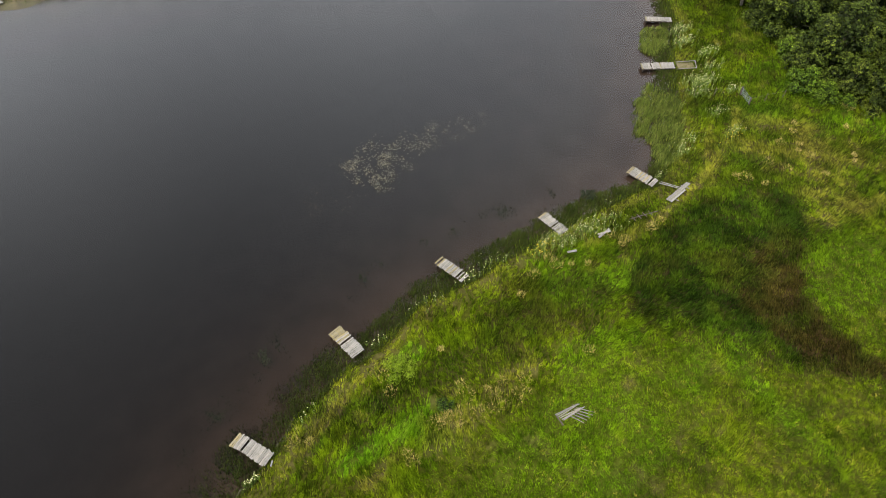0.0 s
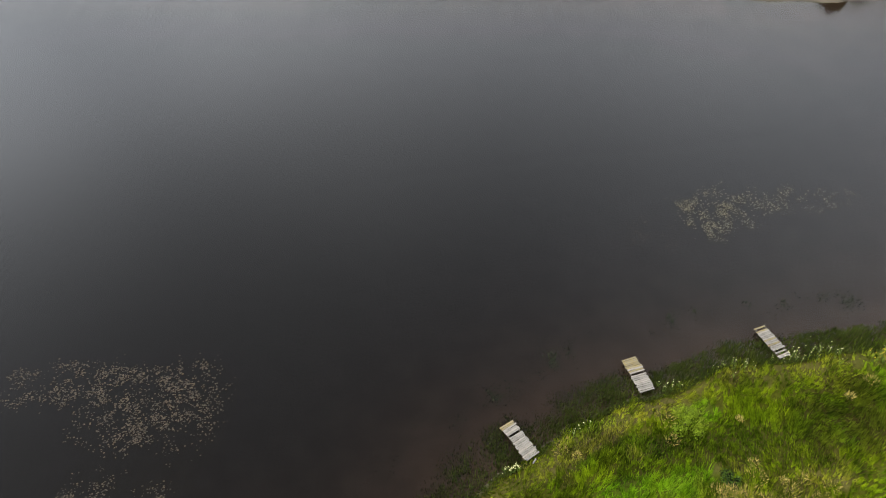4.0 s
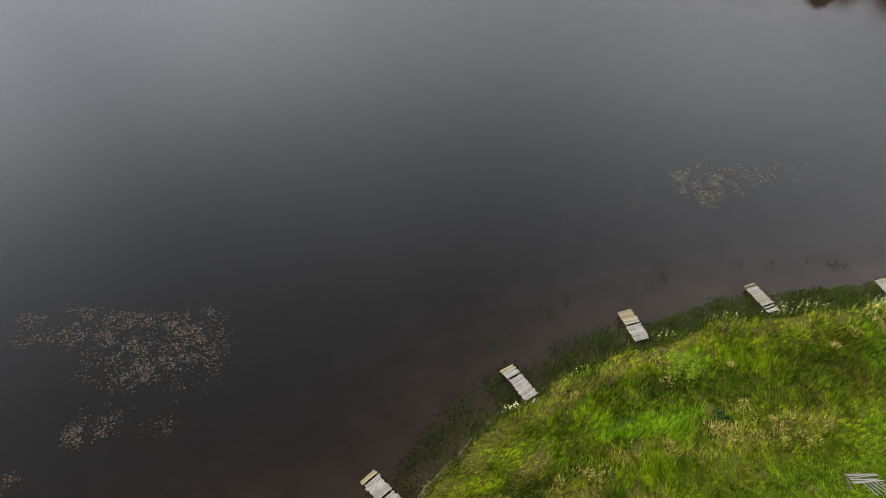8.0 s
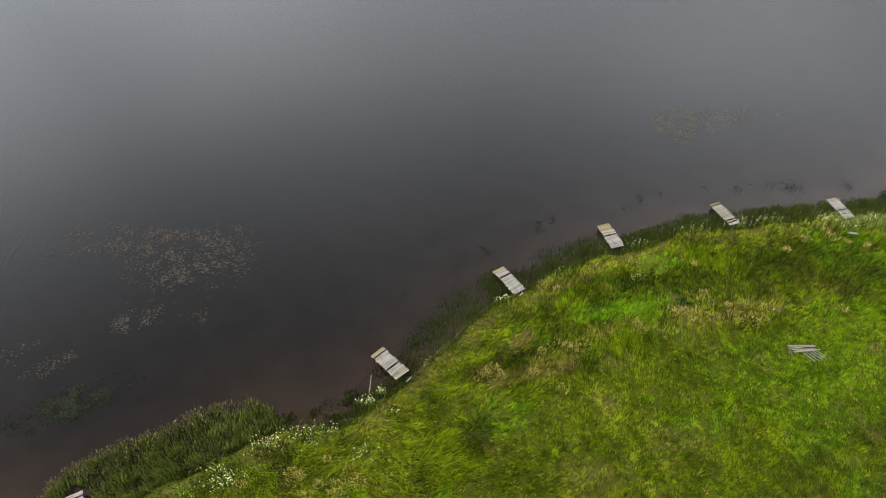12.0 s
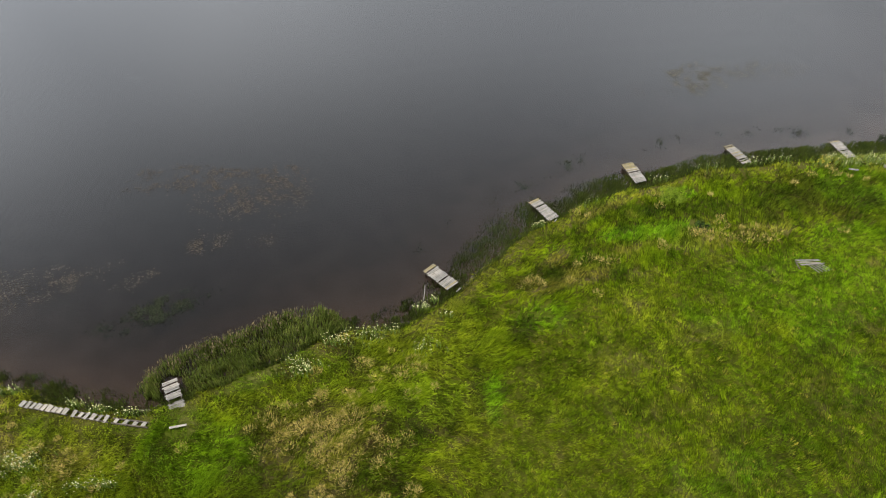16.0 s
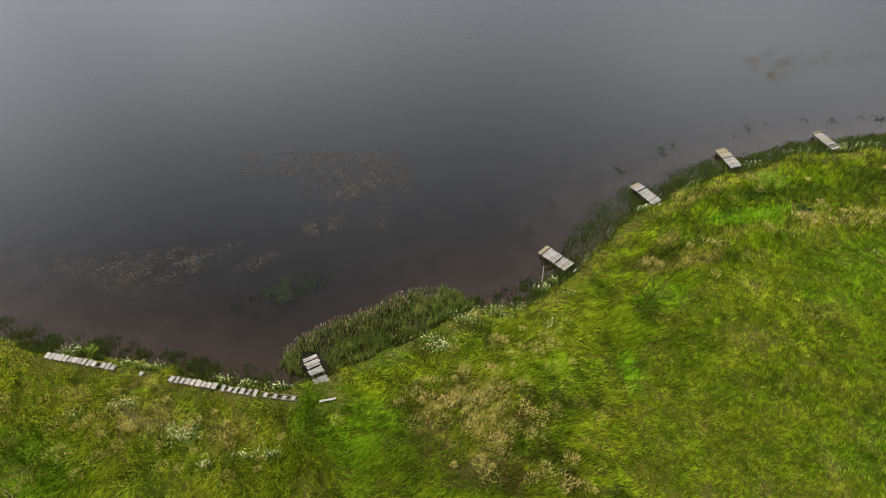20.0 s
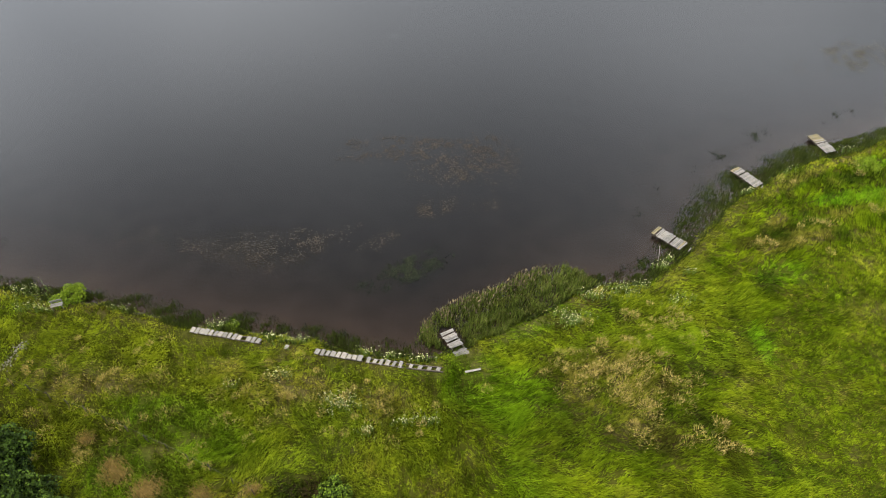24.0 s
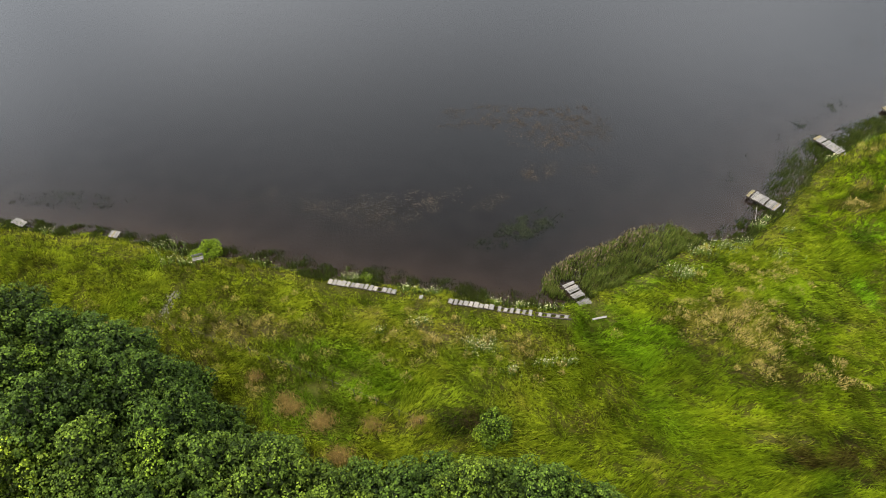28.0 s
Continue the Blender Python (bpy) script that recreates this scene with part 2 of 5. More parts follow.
HOLLOWS = [([(-13, -14.3), (-10, -12.6), (-6.6, -13), (-3.4, -14.4), (-2.2, -17.2), (-1.0, -19.8), (-2.5, -23), (-6.8, -22), (-10.3, -19.7), (-12.5, -17.1)], 0.34),
           ([(-4.6, -12.6), (-1.2, -14.2), (-1.4, -17.2), (-4.2, -22.8), (-7.1, -21.7), (-4.0, -17)], 0.7),
           ([(-8.1, -27.2), (-3.1, -25.3), (-0.6, -27.7), (-2.2, -30.8), (-7.9, -29.6)], 0.95),
           ([(6.6, -0.6), (10.9, -0.2), (15.1, -0.6), (16.4, -2.9), (13.7, -4.5), (9.5, -3.6), (7.0, -2.8)], 0.75),
           ([(30.7, 8.4), (34.8, 11.2), (40.8, 9.8), (41.5, 4.6), (38.3, 2.4), (32.7, 3.5)], 0.45),
           ([(-31.3, -22.3), (-28.5, -22.3), (-27.8, -24.3), (-30.6, -24.6)], 1.0),
           ([(-50, -12), (-47.5, -12.4), (-45.3, -14.3), (-46.5, -15.4), (-49, -14)], 0.6)]


def ripe(x, y):
    """Paler, yellower grass of the rough meadow away from the field."""
    w = np.maximum(1 - smooth(-27, -12, x), 0.2 * (1 - smooth(-16, -7, y)) * (1 - smooth(8, 20, x)))
    w = np.maximum(w, 0.75 * blob(x, y, -9, -11, 12, 5, -10, seed=243))
    w = np.maximum(w, 0.6 * blob(x, y, 2.2, -10.5, 3.2, 6, -8, seed=245)) * (0.6 + 0.4 * smooth(0.35, 0.6, fbm(x, y, 3.0, 241)))
    for at_y, at_x, wide in (((-24, -14, -4), (19.4, 17.8, 16.1), 0.28), ((-24, -14, -4), (20.6, 19.1, 17.5), 0.2), ((-22, -12, -6), (3.2, 3.4, 3.0), 0.3)):
        off = np.abs(x - np.interp(y, at_y, at_x) - (fbm(x, y, 4, 251) - 0.5) * 1.4)      # old tracks over the field
        w = np.maximum(w, 0.85 * (1 - smooth(wide * 0.5, wide * 1.6, off)) * (y < -4) * smooth(0.3, 0.5, fbm(x, y, 2.5, 253)))
    return w


DRY = [(0.4, 24, 0.9, 2.2, 0.9, 10), (0.3, 29, 2.2, 2.5, 0.7, 20), (0.9, 36.6, -2.4, 0.7, 0.5), (0.3, -7, -14.5, 2.0, 1.6), (0.3, -5.6, -17.3, 1.5, 1.8),
       (0.45, -46, -14.2, 4, 1.5), (0.55, 12, -2.9, 3, 0.9, 15), (0.6, 11.3, 0.2, 1.5, 0.7, 40), (0.45, 66, 9, 6, 1.0, -42), (0.45, 59.5, 13, 4.5, 0.5, 47),
       (0.5, -31, -15, 3, 1.5), (0.5, -24, -16.5, 2.5, 1.2), (0.5, -36, -13, 1.5, 1), (0.35, 68, 12.5, 4, 1.2, -50), (0.45, 17, 6.5, 9, 0.5, 27),
       (0.25, -6.3, -20, 1.5, 1.6), (0.4, 14, -11, 2, 1.2), (0.4, 21, -9, 2, 1)]
LUSH = [(1, 17.2, 2.4, 2.0, 1.0), (1, 21, 2.7, 2.6, 1.1, 5), (0.8, 40.8, 6.4, 2.5, 1.1, -50), (0.5, 31, -4, 9, 4), (0.8, -11.5, -9.3, 4, 1.2, 33),
        (0.5, 62, -6, 8, 6, -30), (0.9, 24.1, 8, 1.4, 1.0), (0.9, 4.8, -13.5, 0.7, 2.2), (0.6, 9, -6.5, 2, 1.5), (0.6, 67, 15, 3, 2), (0.5, 36, 1, 4, 2), (0.7, -38, -18, 6, 2.5, -25), (0.8, -40, -22, 4, 2.2, -30), (0.6, -16, -16, 6, 3, -30)]
DARK = [(0.55, -7.5, -14.6, 2.6, 1.8, -30), (0.5, -4.6, -18.5, 1.6, 2.6), (0.85, 16.5, 6.1, 2.6, 0.9, 25), (0.8, 20.6, 5.4, 2.2, 1.0, 10), (0.5, 33, 6.3, 8, 2.2, 12), (0.4, -9, -18, 3.5, 4.5),
        (1, -28.5, -23.6, 2.5, 1.0), (0.3, -2, -16, 1.8, 2.5), (0.8, -1.8, -20, 0.6, 3, 20), (0.6, 24.5, 5, 4, 1.6), (0.7, 64.5, 15.6, 2.2, 0.22, 42),
        (0.7, 66.7, 15.1, 2.6, 0.22, 45), (0.6, 7.2, -7.5, 1.2, 1.6), (0.5, 3.8, -13, 0.5, 4)]
_X, _Y = np.meshgrid(-90 + 0.25 * np.arange(761), -45 + 0.25 * np.arange(381), indexing="ij")
_TABLES = [v.astype(np.float32) for v in fields_exact(_X, _Y)]


def fields(x, y):
    """The fields read between their samples on the plan; past its edge the nearest sample holds."""
    u, v = np.clip((np.asarray(x) + 90) / 0.25, 0, 759.99), np.clip((np.asarray(y) + 45) / 0.25, 0, 379.99)
    i, j = u.astype(int), v.astype(int)
    a, b = u - i, v - j
    return [(T[i, j] * (1 - a) + T[i + 1, j] * a) * (1 - b) + (T[i, j + 1] * (1 - a) + T[i + 1, j + 1] * a) * b for T in _TABLES]


# paths, boards and platforms that the grass keeps off: ends and half width
CLEAR = [(-40, -8.75, -33.6, -10.45, 0.75), (-32.2, -10.75, -31.2, -11.0, 0.6), (-29.4, -11.55, -23.1, -13.15, 0.65), (-23.1, -13.15, -19.3, -14.05, 0.5),
         (-17.9, -11.6, -17.2, -13.2, 0.85),
         (51.6, 10.35, 55.0, 11.15, 0.45), (52.6, 12.9, 53.6, 11.1, 0.3), (30.5, -1.9, 32.5, -2.0, 0.7), (-17.8, -14.3, -16.5, -14.2, 0.25),
         (43.7, 10.2, 45.3, 10.4, 0.3), (67.2, 25.6, 68.2, 25.0, 0.7), (-52.3, -8.5, -52.9, -12.4, 0.35), (-51.9, -5.8, -50.9, -5.6, 0.4),
         (2.6, -1.6, 3.3, -2.6, 0.5), (11.9, 5.6, 12.3, 4.9, 0.5), (20.9, 10.6, 21.3, 9.4, 0.45), (31.7, 12.4, 32.0, 11.7, 0.45), (-17.6, -12.4, -17.2, -13.0, 0.45)]


def cleared(x, y):
    c = np.zeros_like(x)
    for ax, ay, bx, by, r in CLEAR:
        t = np.clip(((x - ax) * (bx - ax) + (y - ay) * (by - ay)) / ((bx - ax) ** 2 + (by - ay) ** 2), 0, 1)
        c = np.maximum(c, 1 - smooth(r * 0.8, r * 1.25, np.hypot(x - ax - t * (bx - ax), y - ay - t * (by - ay))))
    return c


# ---- materials ----
def material(name):
    m = bpy.data.materials.new(name)
    m.use_nodes = True
    return m, m.node_tree.nodes, m.node_tree.links, m.node_tree.nodes["Principled BSDF"]


def node(ns, kind, **values):
    n = ns.new(kind)
    for k, v in values.items():
        n.inputs[k.replace("_", " ")].default_value = v
    return n


def ramp(ns, stops):
    n = ns.new("ShaderNodeValToRGB")
    e = n.color_ramp.elements
    while len(e) < len(stops):
        e.new(0.5)
    for q, (p, c) in zip(e, stops):
        q.position, q.color = p, (*c, 1)
    return n


def mix(ns, ls, fac, a, b, blend="MIX"):
    n = ns.new("ShaderNodeMixRGB")
    n.blend_type = blend
    for k, v in enumerate((fac, a, b)):
        if isinstance(v, (int, float)):
            n.inputs[k].default_value = v
        elif isinstance(v, tuple):
            n.inputs[k].default_value = (*v, 1)
        else:
            ls.new(v, n.inputs[k])
    return n.outputs[0]


def attr(ns, name):
    n = ns.new("ShaderNodeAttribute")
    n.attribute_name = name
    return n.outputs["Fac"]


def see_through(ns, ls, bsdf, colour, share):
    """Thin blades and leaves let part of the light through."""
    tr = ns.new("ShaderNodeBsdfTranslucent")
    ls.new(colour, tr.inputs["Color"])
    both = ns.new("ShaderNodeMixShader")
    both.inputs[0].default_value = share
    ls.new(bsdf.outputs[0], both.inputs[1])
    ls.new(tr.outputs[0], both.inputs[2])
    ls.new(both.outputs[0], ns["Material Output"].inputs["Surface"])


def grass_material(name):
    m, ns, ls, bsdf = material(name)
    geo = ns.new("ShaderNodeNewGeometry")
    n1 = node(ns, "ShaderNodeTexNoise", Scale=0.35, Detail=5.0)
    n2 = node(ns, "ShaderNodeTexNoise", Scale=2.5, Detail=5.0)
    ls.new(geo.outputs["Position"], n1.inputs["Vector"])
    ls.new(geo.outputs["Position"], n2.inputs["Vector"])
    base = ramp(ns, [(0.30, (0.090, 0.140, 0.004)), (0.52, (0.140, 0.195, 0.005)), (0.72, (0.182, 0.220, 0.009))])
    ls.new(n1.outputs["Fac"], base.inputs["Fac"])
    c = mix(ns, ls, attr(ns, "pale"), base.outputs[0], (0.252, 0.300, 0.018))
    c = mix(ns, ls, attr(ns, "lush"), c, (0.125, 0.240, 0.007))
    c = mix(ns, ls, attr(ns, "dark"), c, (0.030, 0.056, 0.006))
    c = mix(ns, ls, attr(ns, "brown"), c, (0.056, 0.045, 0.011))
    c = mix(ns, ls, attr(ns, "dry"), c, (0.30, 0.250, 0.05))
    fine = ramp(ns, [(0.35, (0.7, 0.7, 0.7)), (0.65, (1.2, 1.2, 1.15))])
    ls.new(n2.outputs["Fac"], fine.inputs["Fac"])
    c = mix(ns, ls, 1.0, c, fine.outputs[0], "MULTIPLY")
    r = ramp(ns, [(0.0, (0.22, 0.27, 0.2)), (0.3, (0.56, 0.62, 0.5)), (0.55, (1.03, 1.05, 0.9)), (0.8, (1.38, 1.40, 1.1)), (1.0, (1.80, 1.75, 1.4))])
    ls.new(attr(ns, "tone"), r.inputs["Fac"])
    c = mix(ns, ls, 1.0, c, r.outputs[0], "MULTIPLY")
    ls.new(c, bsdf.inputs["Base Color"])
    bsdf.inputs["Roughness"].default_value = 0.65
    bsdf.inputs["Specular IOR Level"].default_value = 0.04
    see_through(ns, ls, bsdf, c, 0.4)
    return m


def plain(name, stops, scale=3.0, rough=0.8, bump=0.3, island=False, stretch=(1, 1, 1), metal=0.0, obrand=False, spec=0.3, thin=0.0, leaf_shading=False, vary=0.5):
    """Noise-mottled material with fine relief."""
    m, ns, ls, bsdf = material(name)
    co = ns.new("ShaderNodeTexCoord")
    mp = ns.new("ShaderNodeMapping")
    mp.inputs["Scale"].default_value = stretch
    ls.new(co.outputs["Object"], mp.inputs["Vector"])
    n1 = node(ns, "ShaderNodeTexNoise", Scale=scale, Detail=7.0, Roughness=0.65)
    ls.new(mp.outputs[0], n1.inputs["Vector"])
    rp = ramp(ns, stops)
    ls.new(n1.outputs["Fac"], rp.inputs["Fac"])
    c = rp.outputs[0]
    if island or obrand:
        src = ns.new("ShaderNodeNewGeometry").outputs["Random Per Island"] if island else ns.new("ShaderNodeObjectInfo").outputs["Random"]
        r = ramp(ns, [(0.0, (0.4, 0.4, 0.4)), (0.55, (0.95, 0.95, 0.95)), (0.85, (1.5, 1.45, 1.4)), (1.0, (2.2, 2.0, 1.9))] if island and obrand else
                 [(0.0, (1 - vary,) * 3), (0.6, (1.0, 1.0, 1.0)), (1.0, (1 + 1.2 * vary, 1 + vary, 1 + 0.8 * vary))])
        ls.new(src, r.inputs["Fac"])
        c = mix(ns, ls, 1.0, c, r.outputs[0], "MULTIPLY")
    if leaf_shading:
        # tone carries painted crown shade and top light besides young and random leaf colour
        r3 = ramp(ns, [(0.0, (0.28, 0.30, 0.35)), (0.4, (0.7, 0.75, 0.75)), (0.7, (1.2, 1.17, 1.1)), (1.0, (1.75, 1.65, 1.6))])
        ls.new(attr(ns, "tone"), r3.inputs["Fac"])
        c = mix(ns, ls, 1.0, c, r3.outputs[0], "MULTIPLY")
    if island and obrand:
        r2 = ramp(ns, [(0.0, (0.7, 0.75, 0.7)), (0.6, (1.0, 1.0, 1.0)), (1.0, (1.35, 1.22, 1.0))])
        ls.new(ns.new("ShaderNodeObjectInfo").outputs["Random"], r2.inputs["Fac"])
        c = mix(ns, ls, 1.0, c, r2.outputs[0], "MULTIPLY")
    ls.new(c, bsdf.inputs["Base Color"])
    n2 = node(ns, "ShaderNodeTexNoise", Scale=scale * 6, Detail=4.0)
    ls.new(mp.outputs[0], n2.inputs["Vector"])
    b = node(ns, "ShaderNodeBump", Strength=bump, Distance=0.02)
    ls.new(n2.outputs["Fac"], b.inputs["Height"])
    ls.new(b.outputs[0], bsdf.inputs["Normal"])
    bsdf.inputs["Roughness"].default_value, bsdf.inputs["Metallic"].default_value = rough, metal
    bsdf.inputs["Specular IOR Level"].default_value = spec
    if thin:
        see_through(ns, ls, bsdf, c, thin)
    return m


def ground_material():
    m, ns, ls, bsdf = material("turf_and_mud")
    # turf in much darker tones than the blades, mud and silt under water
    geo = ns.new("ShaderNodeNewGeometry")
    n1 = node(ns, "ShaderNodeTexNoise", Scale=0.35, Detail=5.0)
    n2 = node(ns, "ShaderNodeTexNoise", Scale=3.0, Detail=8.0, Roughness=0.7)
    for n in (n1, n2):
        ls.new(geo.outputs["Position"], n.inputs["Vector"])
    base = ramp(ns, [(0.30, (0.03, 0.036, 0.004)), (0.52, (0.045, 0.05, 0.006)), (0.72, (0.065, 0.065, 0.01))])
    ls.new(n1.outputs["Fac"], base.inputs["Fac"])
    c = mix(ns, ls, attr(ns, "lush"), base.outputs[0], (0.045, 0.065, 0.006))
    c = mix(ns, ls, attr(ns, "dark"), c, (0.022, 0.02, 0.008))
    c = mix(ns, ls, attr(ns, "brown"), c, (0.03, 0.02, 0.008))
    c = mix(ns, ls, attr(ns, "dry"), c, (0.10, 0.075, 0.035))
    fine = ramp(ns, [(0.3, (0.5, 0.5, 0.5)), (0.7, (1.35, 1.35, 1.3))])
    ls.new(n2.outputs["Fac"], fine.inputs["Fac"])
    c = mix(ns, ls, 1.0, c, fine.outputs[0], "MULTIPLY")
    silt = ramp(ns, [(0.35, (0.105, 0.089, 0.079)), (0.7, (0.145, 0.123, 0.108))])
    ls.new(n1.outputs["Fac"], silt.inputs["Fac"])
    c = mix(ns, ls, attr(ns, "wet"), c, silt.outputs[0])
    ls.new(c, bsdf.inputs["Base Color"])
    bsdf.inputs["Roughness"].default_value = 0.9
    bsdf.inputs["Specular IOR Level"].default_value = 0.0
    b = node(ns, "ShaderNodeBump", Strength=0.6, Distance=0.15)
    ls.new(n2.outputs["Fac"], b.inputs["Height"])
    ls.new(b.outputs[0], bsdf.inputs["Normal"])
    return m


def water_material():
    """Murky peat-stained water: the bed shows through where it is shallow, the sky mirrors on top."""
    m, ns, ls, bsdf = material("lake_water")
    ns.remove(bsdf)
    out = ns["Material Output"]
    geo = ns.new("ShaderNodeNewGeometry")
    mp = ns.new("ShaderNodeMapping")
    mp.inputs["Rotation"].default_value = (0, 0, radians(35))
    mp.inputs["Scale"].default_value = (1.0, 0.22, 1.0)
    ls.new(geo.outputs["Position"], mp.inputs["Vector"])
    r1 = node(ns, "ShaderNodeTexNoise", Scale=2.4, Detail=3.0, Roughness=0.55)
    ls.new(mp.outputs[0], r1.inputs["Vector"])
    patch = node(ns, "ShaderNodeTexNoise", Scale=0.05, Detail=2.0)
    ls.new(geo.outputs["Position"], patch.inputs["Vector"])
    pr = ramp(ns, [(0.40, (0.22, 0.22, 0.22)), (0.62, (1, 1, 1))])
    ls.new(patch.outputs["Fac"], pr.inputs["Fac"])
    bump = node(ns, "ShaderNodeBump", Distance=0.05)
    mul = ns.new("ShaderNodeMath")
    mul.operation = "MULTIPLY"
    mul.inputs[1].default_value = 0.36
    ls.new(pr.outputs[0], mul.inputs[0])
    ls.new(mul.outputs[0], bump.inputs["Strength"])
    ls.new(r1.outputs["Fac"], bump.inputs["Height"])
    glossy = node(ns, "ShaderNodeBsdfGlossy", Roughness=0.15)
    ls.new(bump.outputs[0], glossy.inputs["Normal"])
    fres = node(ns, "ShaderNodeFresnel", IOR=1.33)
    ls.new(bump.outputs[0], fres.inputs["Normal"])
    clear = node(ns, "ShaderNodeBsdfTransparent", Color=(0.58, 0.51, 0.455, 1))
    murk = node(ns, "ShaderNodeBsdfDiffuse", Color=(0.0050, 0.0046, 0.0044, 1))
    body = ns.new("ShaderNodeMixShader")
    ls.new(attr(ns, "murky"), body.inputs[0])
    ls.new(clear.outputs[0], body.inputs[1])
    ls.new(murk.outputs[0], body.inputs[2])
    top = ns.new("ShaderNodeMixShader")
    ls.new(fres.outputs[0], top.inputs[0])
    ls.new(body.outputs[0], top.inputs[1])
    ls.new(glossy.outputs[0], top.inputs[2])
    ls.new(top.outputs[0], out.inputs["Surface"])
    return m


M_GROUND = ground_material()
M_GRASS = grass_material("grass_blades")
M_WATER = water_material()
M_WOOD = plain("weathered_grey_wood", [(0.3, (0.07, 0.062, 0.052)), (0.46, (0.165, 0.152, 0.134)), (0.7, (0.25, 0.235, 0.21))],
               scale=5, rough=0.85, bump=0.5, stretch=(1, 8, 4), obrand=True, vary=0.2)
M_LICHEN = plain("lichened_wood", [(0.33, (0.07, 0.06, 0.035)), (0.44, (0.17, 0.155, 0.125)), (0.54, (0.20, 0.155, 0.055)), (0.62, (0.16, 0.135, 0.07)), (0.72, (0.22, 0.20, 0.165))],
                 scale=5, rough=0.9, bump=0.5, stretch=(1, 4, 3), obrand=True, vary=0.2)
M_DARKWOOD = plain("wet_dark_wood", [(0.3, (0.035, 0.028, 0.02)), (0.7, (0.10, 0.08, 0.06))], scale=5, rough=0.8)
M_BARK = plain("bark", [(0.3, (0.05, 0.04, 0.03)), (0.7, (0.14, 0.12, 0.09))], scale=6, rough=0.9, bump=0.8)
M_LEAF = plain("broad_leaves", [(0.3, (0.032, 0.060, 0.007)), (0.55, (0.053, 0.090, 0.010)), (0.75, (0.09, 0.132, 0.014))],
               scale=0.5, rough=0.6, bump=0.0, island=True, spec=0.1, obrand=True, leaf_shading=True)
M_LEAF_DARK = plain("dark_leaves", [(0.3, (0.03, 0.046, 0.006)), (0.55, (0.056, 0.076, 0.009)), (0.75, (0.105, 0.12, 0.017))], scale=0.5, rough=0.6, bump=0.0, island=True, spec=0.1, obrand=True, leaf_shading=True)
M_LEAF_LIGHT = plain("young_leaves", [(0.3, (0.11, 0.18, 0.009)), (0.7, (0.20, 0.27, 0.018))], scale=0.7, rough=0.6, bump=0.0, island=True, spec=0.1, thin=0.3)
M_LEAF_YOUNG = plain("yellowish_leaves", [(0.3, (0.055, 0.098, 0.007)), (0.7, (0.098, 0.145, 0.011))], scale=0.7, rough=0.6, bump=0.0, island=True, spec=0.1, obrand=True, leaf_shading=True)
M_REED = plain("reed_blades", [(0.3, (0.030, 0.046, 0.008)), (0.7, (0.070, 0.088, 0.016))], scale=0.6, rough=0.7, bump=0.0, island=True, spec=0.1, thin=0.3)
M_BEDREED = plain("olive_reed_blades", [(0.3, (0.075, 0.115, 0.016)), (0.55, (0.14, 0.172, 0.032)), (0.75, (0.21, 0.21, 0.06))], scale=1.4, rough=0.7, bump=0.0, island=True, spec=0.1, thin=0.3)
M_WEED = plain("submerged_weed", [(0.3, (0.018, 0.023, 0.013)), (0.7, (0.036, 0.042, 0.023))], scale=0.8, rough=0.8, bump=0.0, island=True, spec=0.05)
M_PAD = plain("brown_lily_pads", [(0.3, (0.023, 0.0165, 0.0105)), (0.7, (0.048, 0.035, 0.021))], scale=0.8, rough=0.5, bump=0.0, island=True, spec=0.22)
M_PLUME = plain("reed_plumes", [(0.3, (0.10, 0.085, 0.045)), (0.7, (0.20, 0.16, 0.09))], scale=1.4, rough=0.8, bump=0.0, island=True, spec=0.05)
M_YELLOW = plain("yellow_flower_heads", [(0.3, (0.6, 0.45, 0.03)), (0.7, (0.8, 0.62, 0.05))], scale=3, rough=0.8, bump=0.0)
M_STEM = plain("green_stems", [(0.3, (0.08, 0.14, 0.015)), (0.7, (0.16, 0.22, 0.03))], scale=2, rough=0.7, bump=0.0, island=True)
M_RUST = plain("rust_brown_seed_stalks", [(0.3, (0.24, 0.165, 0.045)), (0.7, (0.38, 0.27, 0.08))], scale=2, rough=0.8, bump=0.0, island=True)
M_STRAW = plain("straw_seed_heads", [(0.3, (0.30, 0.245, 0.06)), (0.7, (0.50, 0.40, 0.125))], scale=2, rough=0.8, bump=0.0, island=True, thin=0.3)
M_STONE = plain("pale_stone", [(0.3, (0.12, 0.105, 0.08)), (0.7, (0.20, 0.18, 0.145))], scale=6, rough=0.9, bump=0.5)
M_STEEL = plain("galvanised_steel", [(0.3, (0.11, 0.13, 0.12)), (0.7, (0.19, 0.21, 0.20))], scale=8, rough=0.65, bump=0.1, metal=0.3)
M_PALE = plain("bleached_wood", [(0.3, (0.12, 0.105, 0.085)), (0.55, (0.21, 0.195, 0.165)), (0.75, (0.30, 0.28, 0.245))], scale=4, rough=0.85, bump=0.5, stretch=(6, 1, 4), obrand=True, vary=0.25)
M_EARTH = plain("bare_earth", [(0.3, (0.07, 0.06, 0.03)), (0.7, (0.13, 0.105, 0.05))], scale=5, rough=0.95, bump=0.6)
M_PAD_PALE = plain("pale_lily_pads", [(0.3, (0.044, 0.040, 0.026)), (0.7, (0.080, 0.070, 0.043))], scale=0.8, rough=0.45, bump=0.0, island=True, spec=0.32)
M_FLOWER = plain("white_flower_heads", [(0.3, (0.46, 0.47, 0.19)), (0.7, (0.64, 0.62, 0.35))], scale=3, rough=0.9, bump=0.0, spec=0.05)


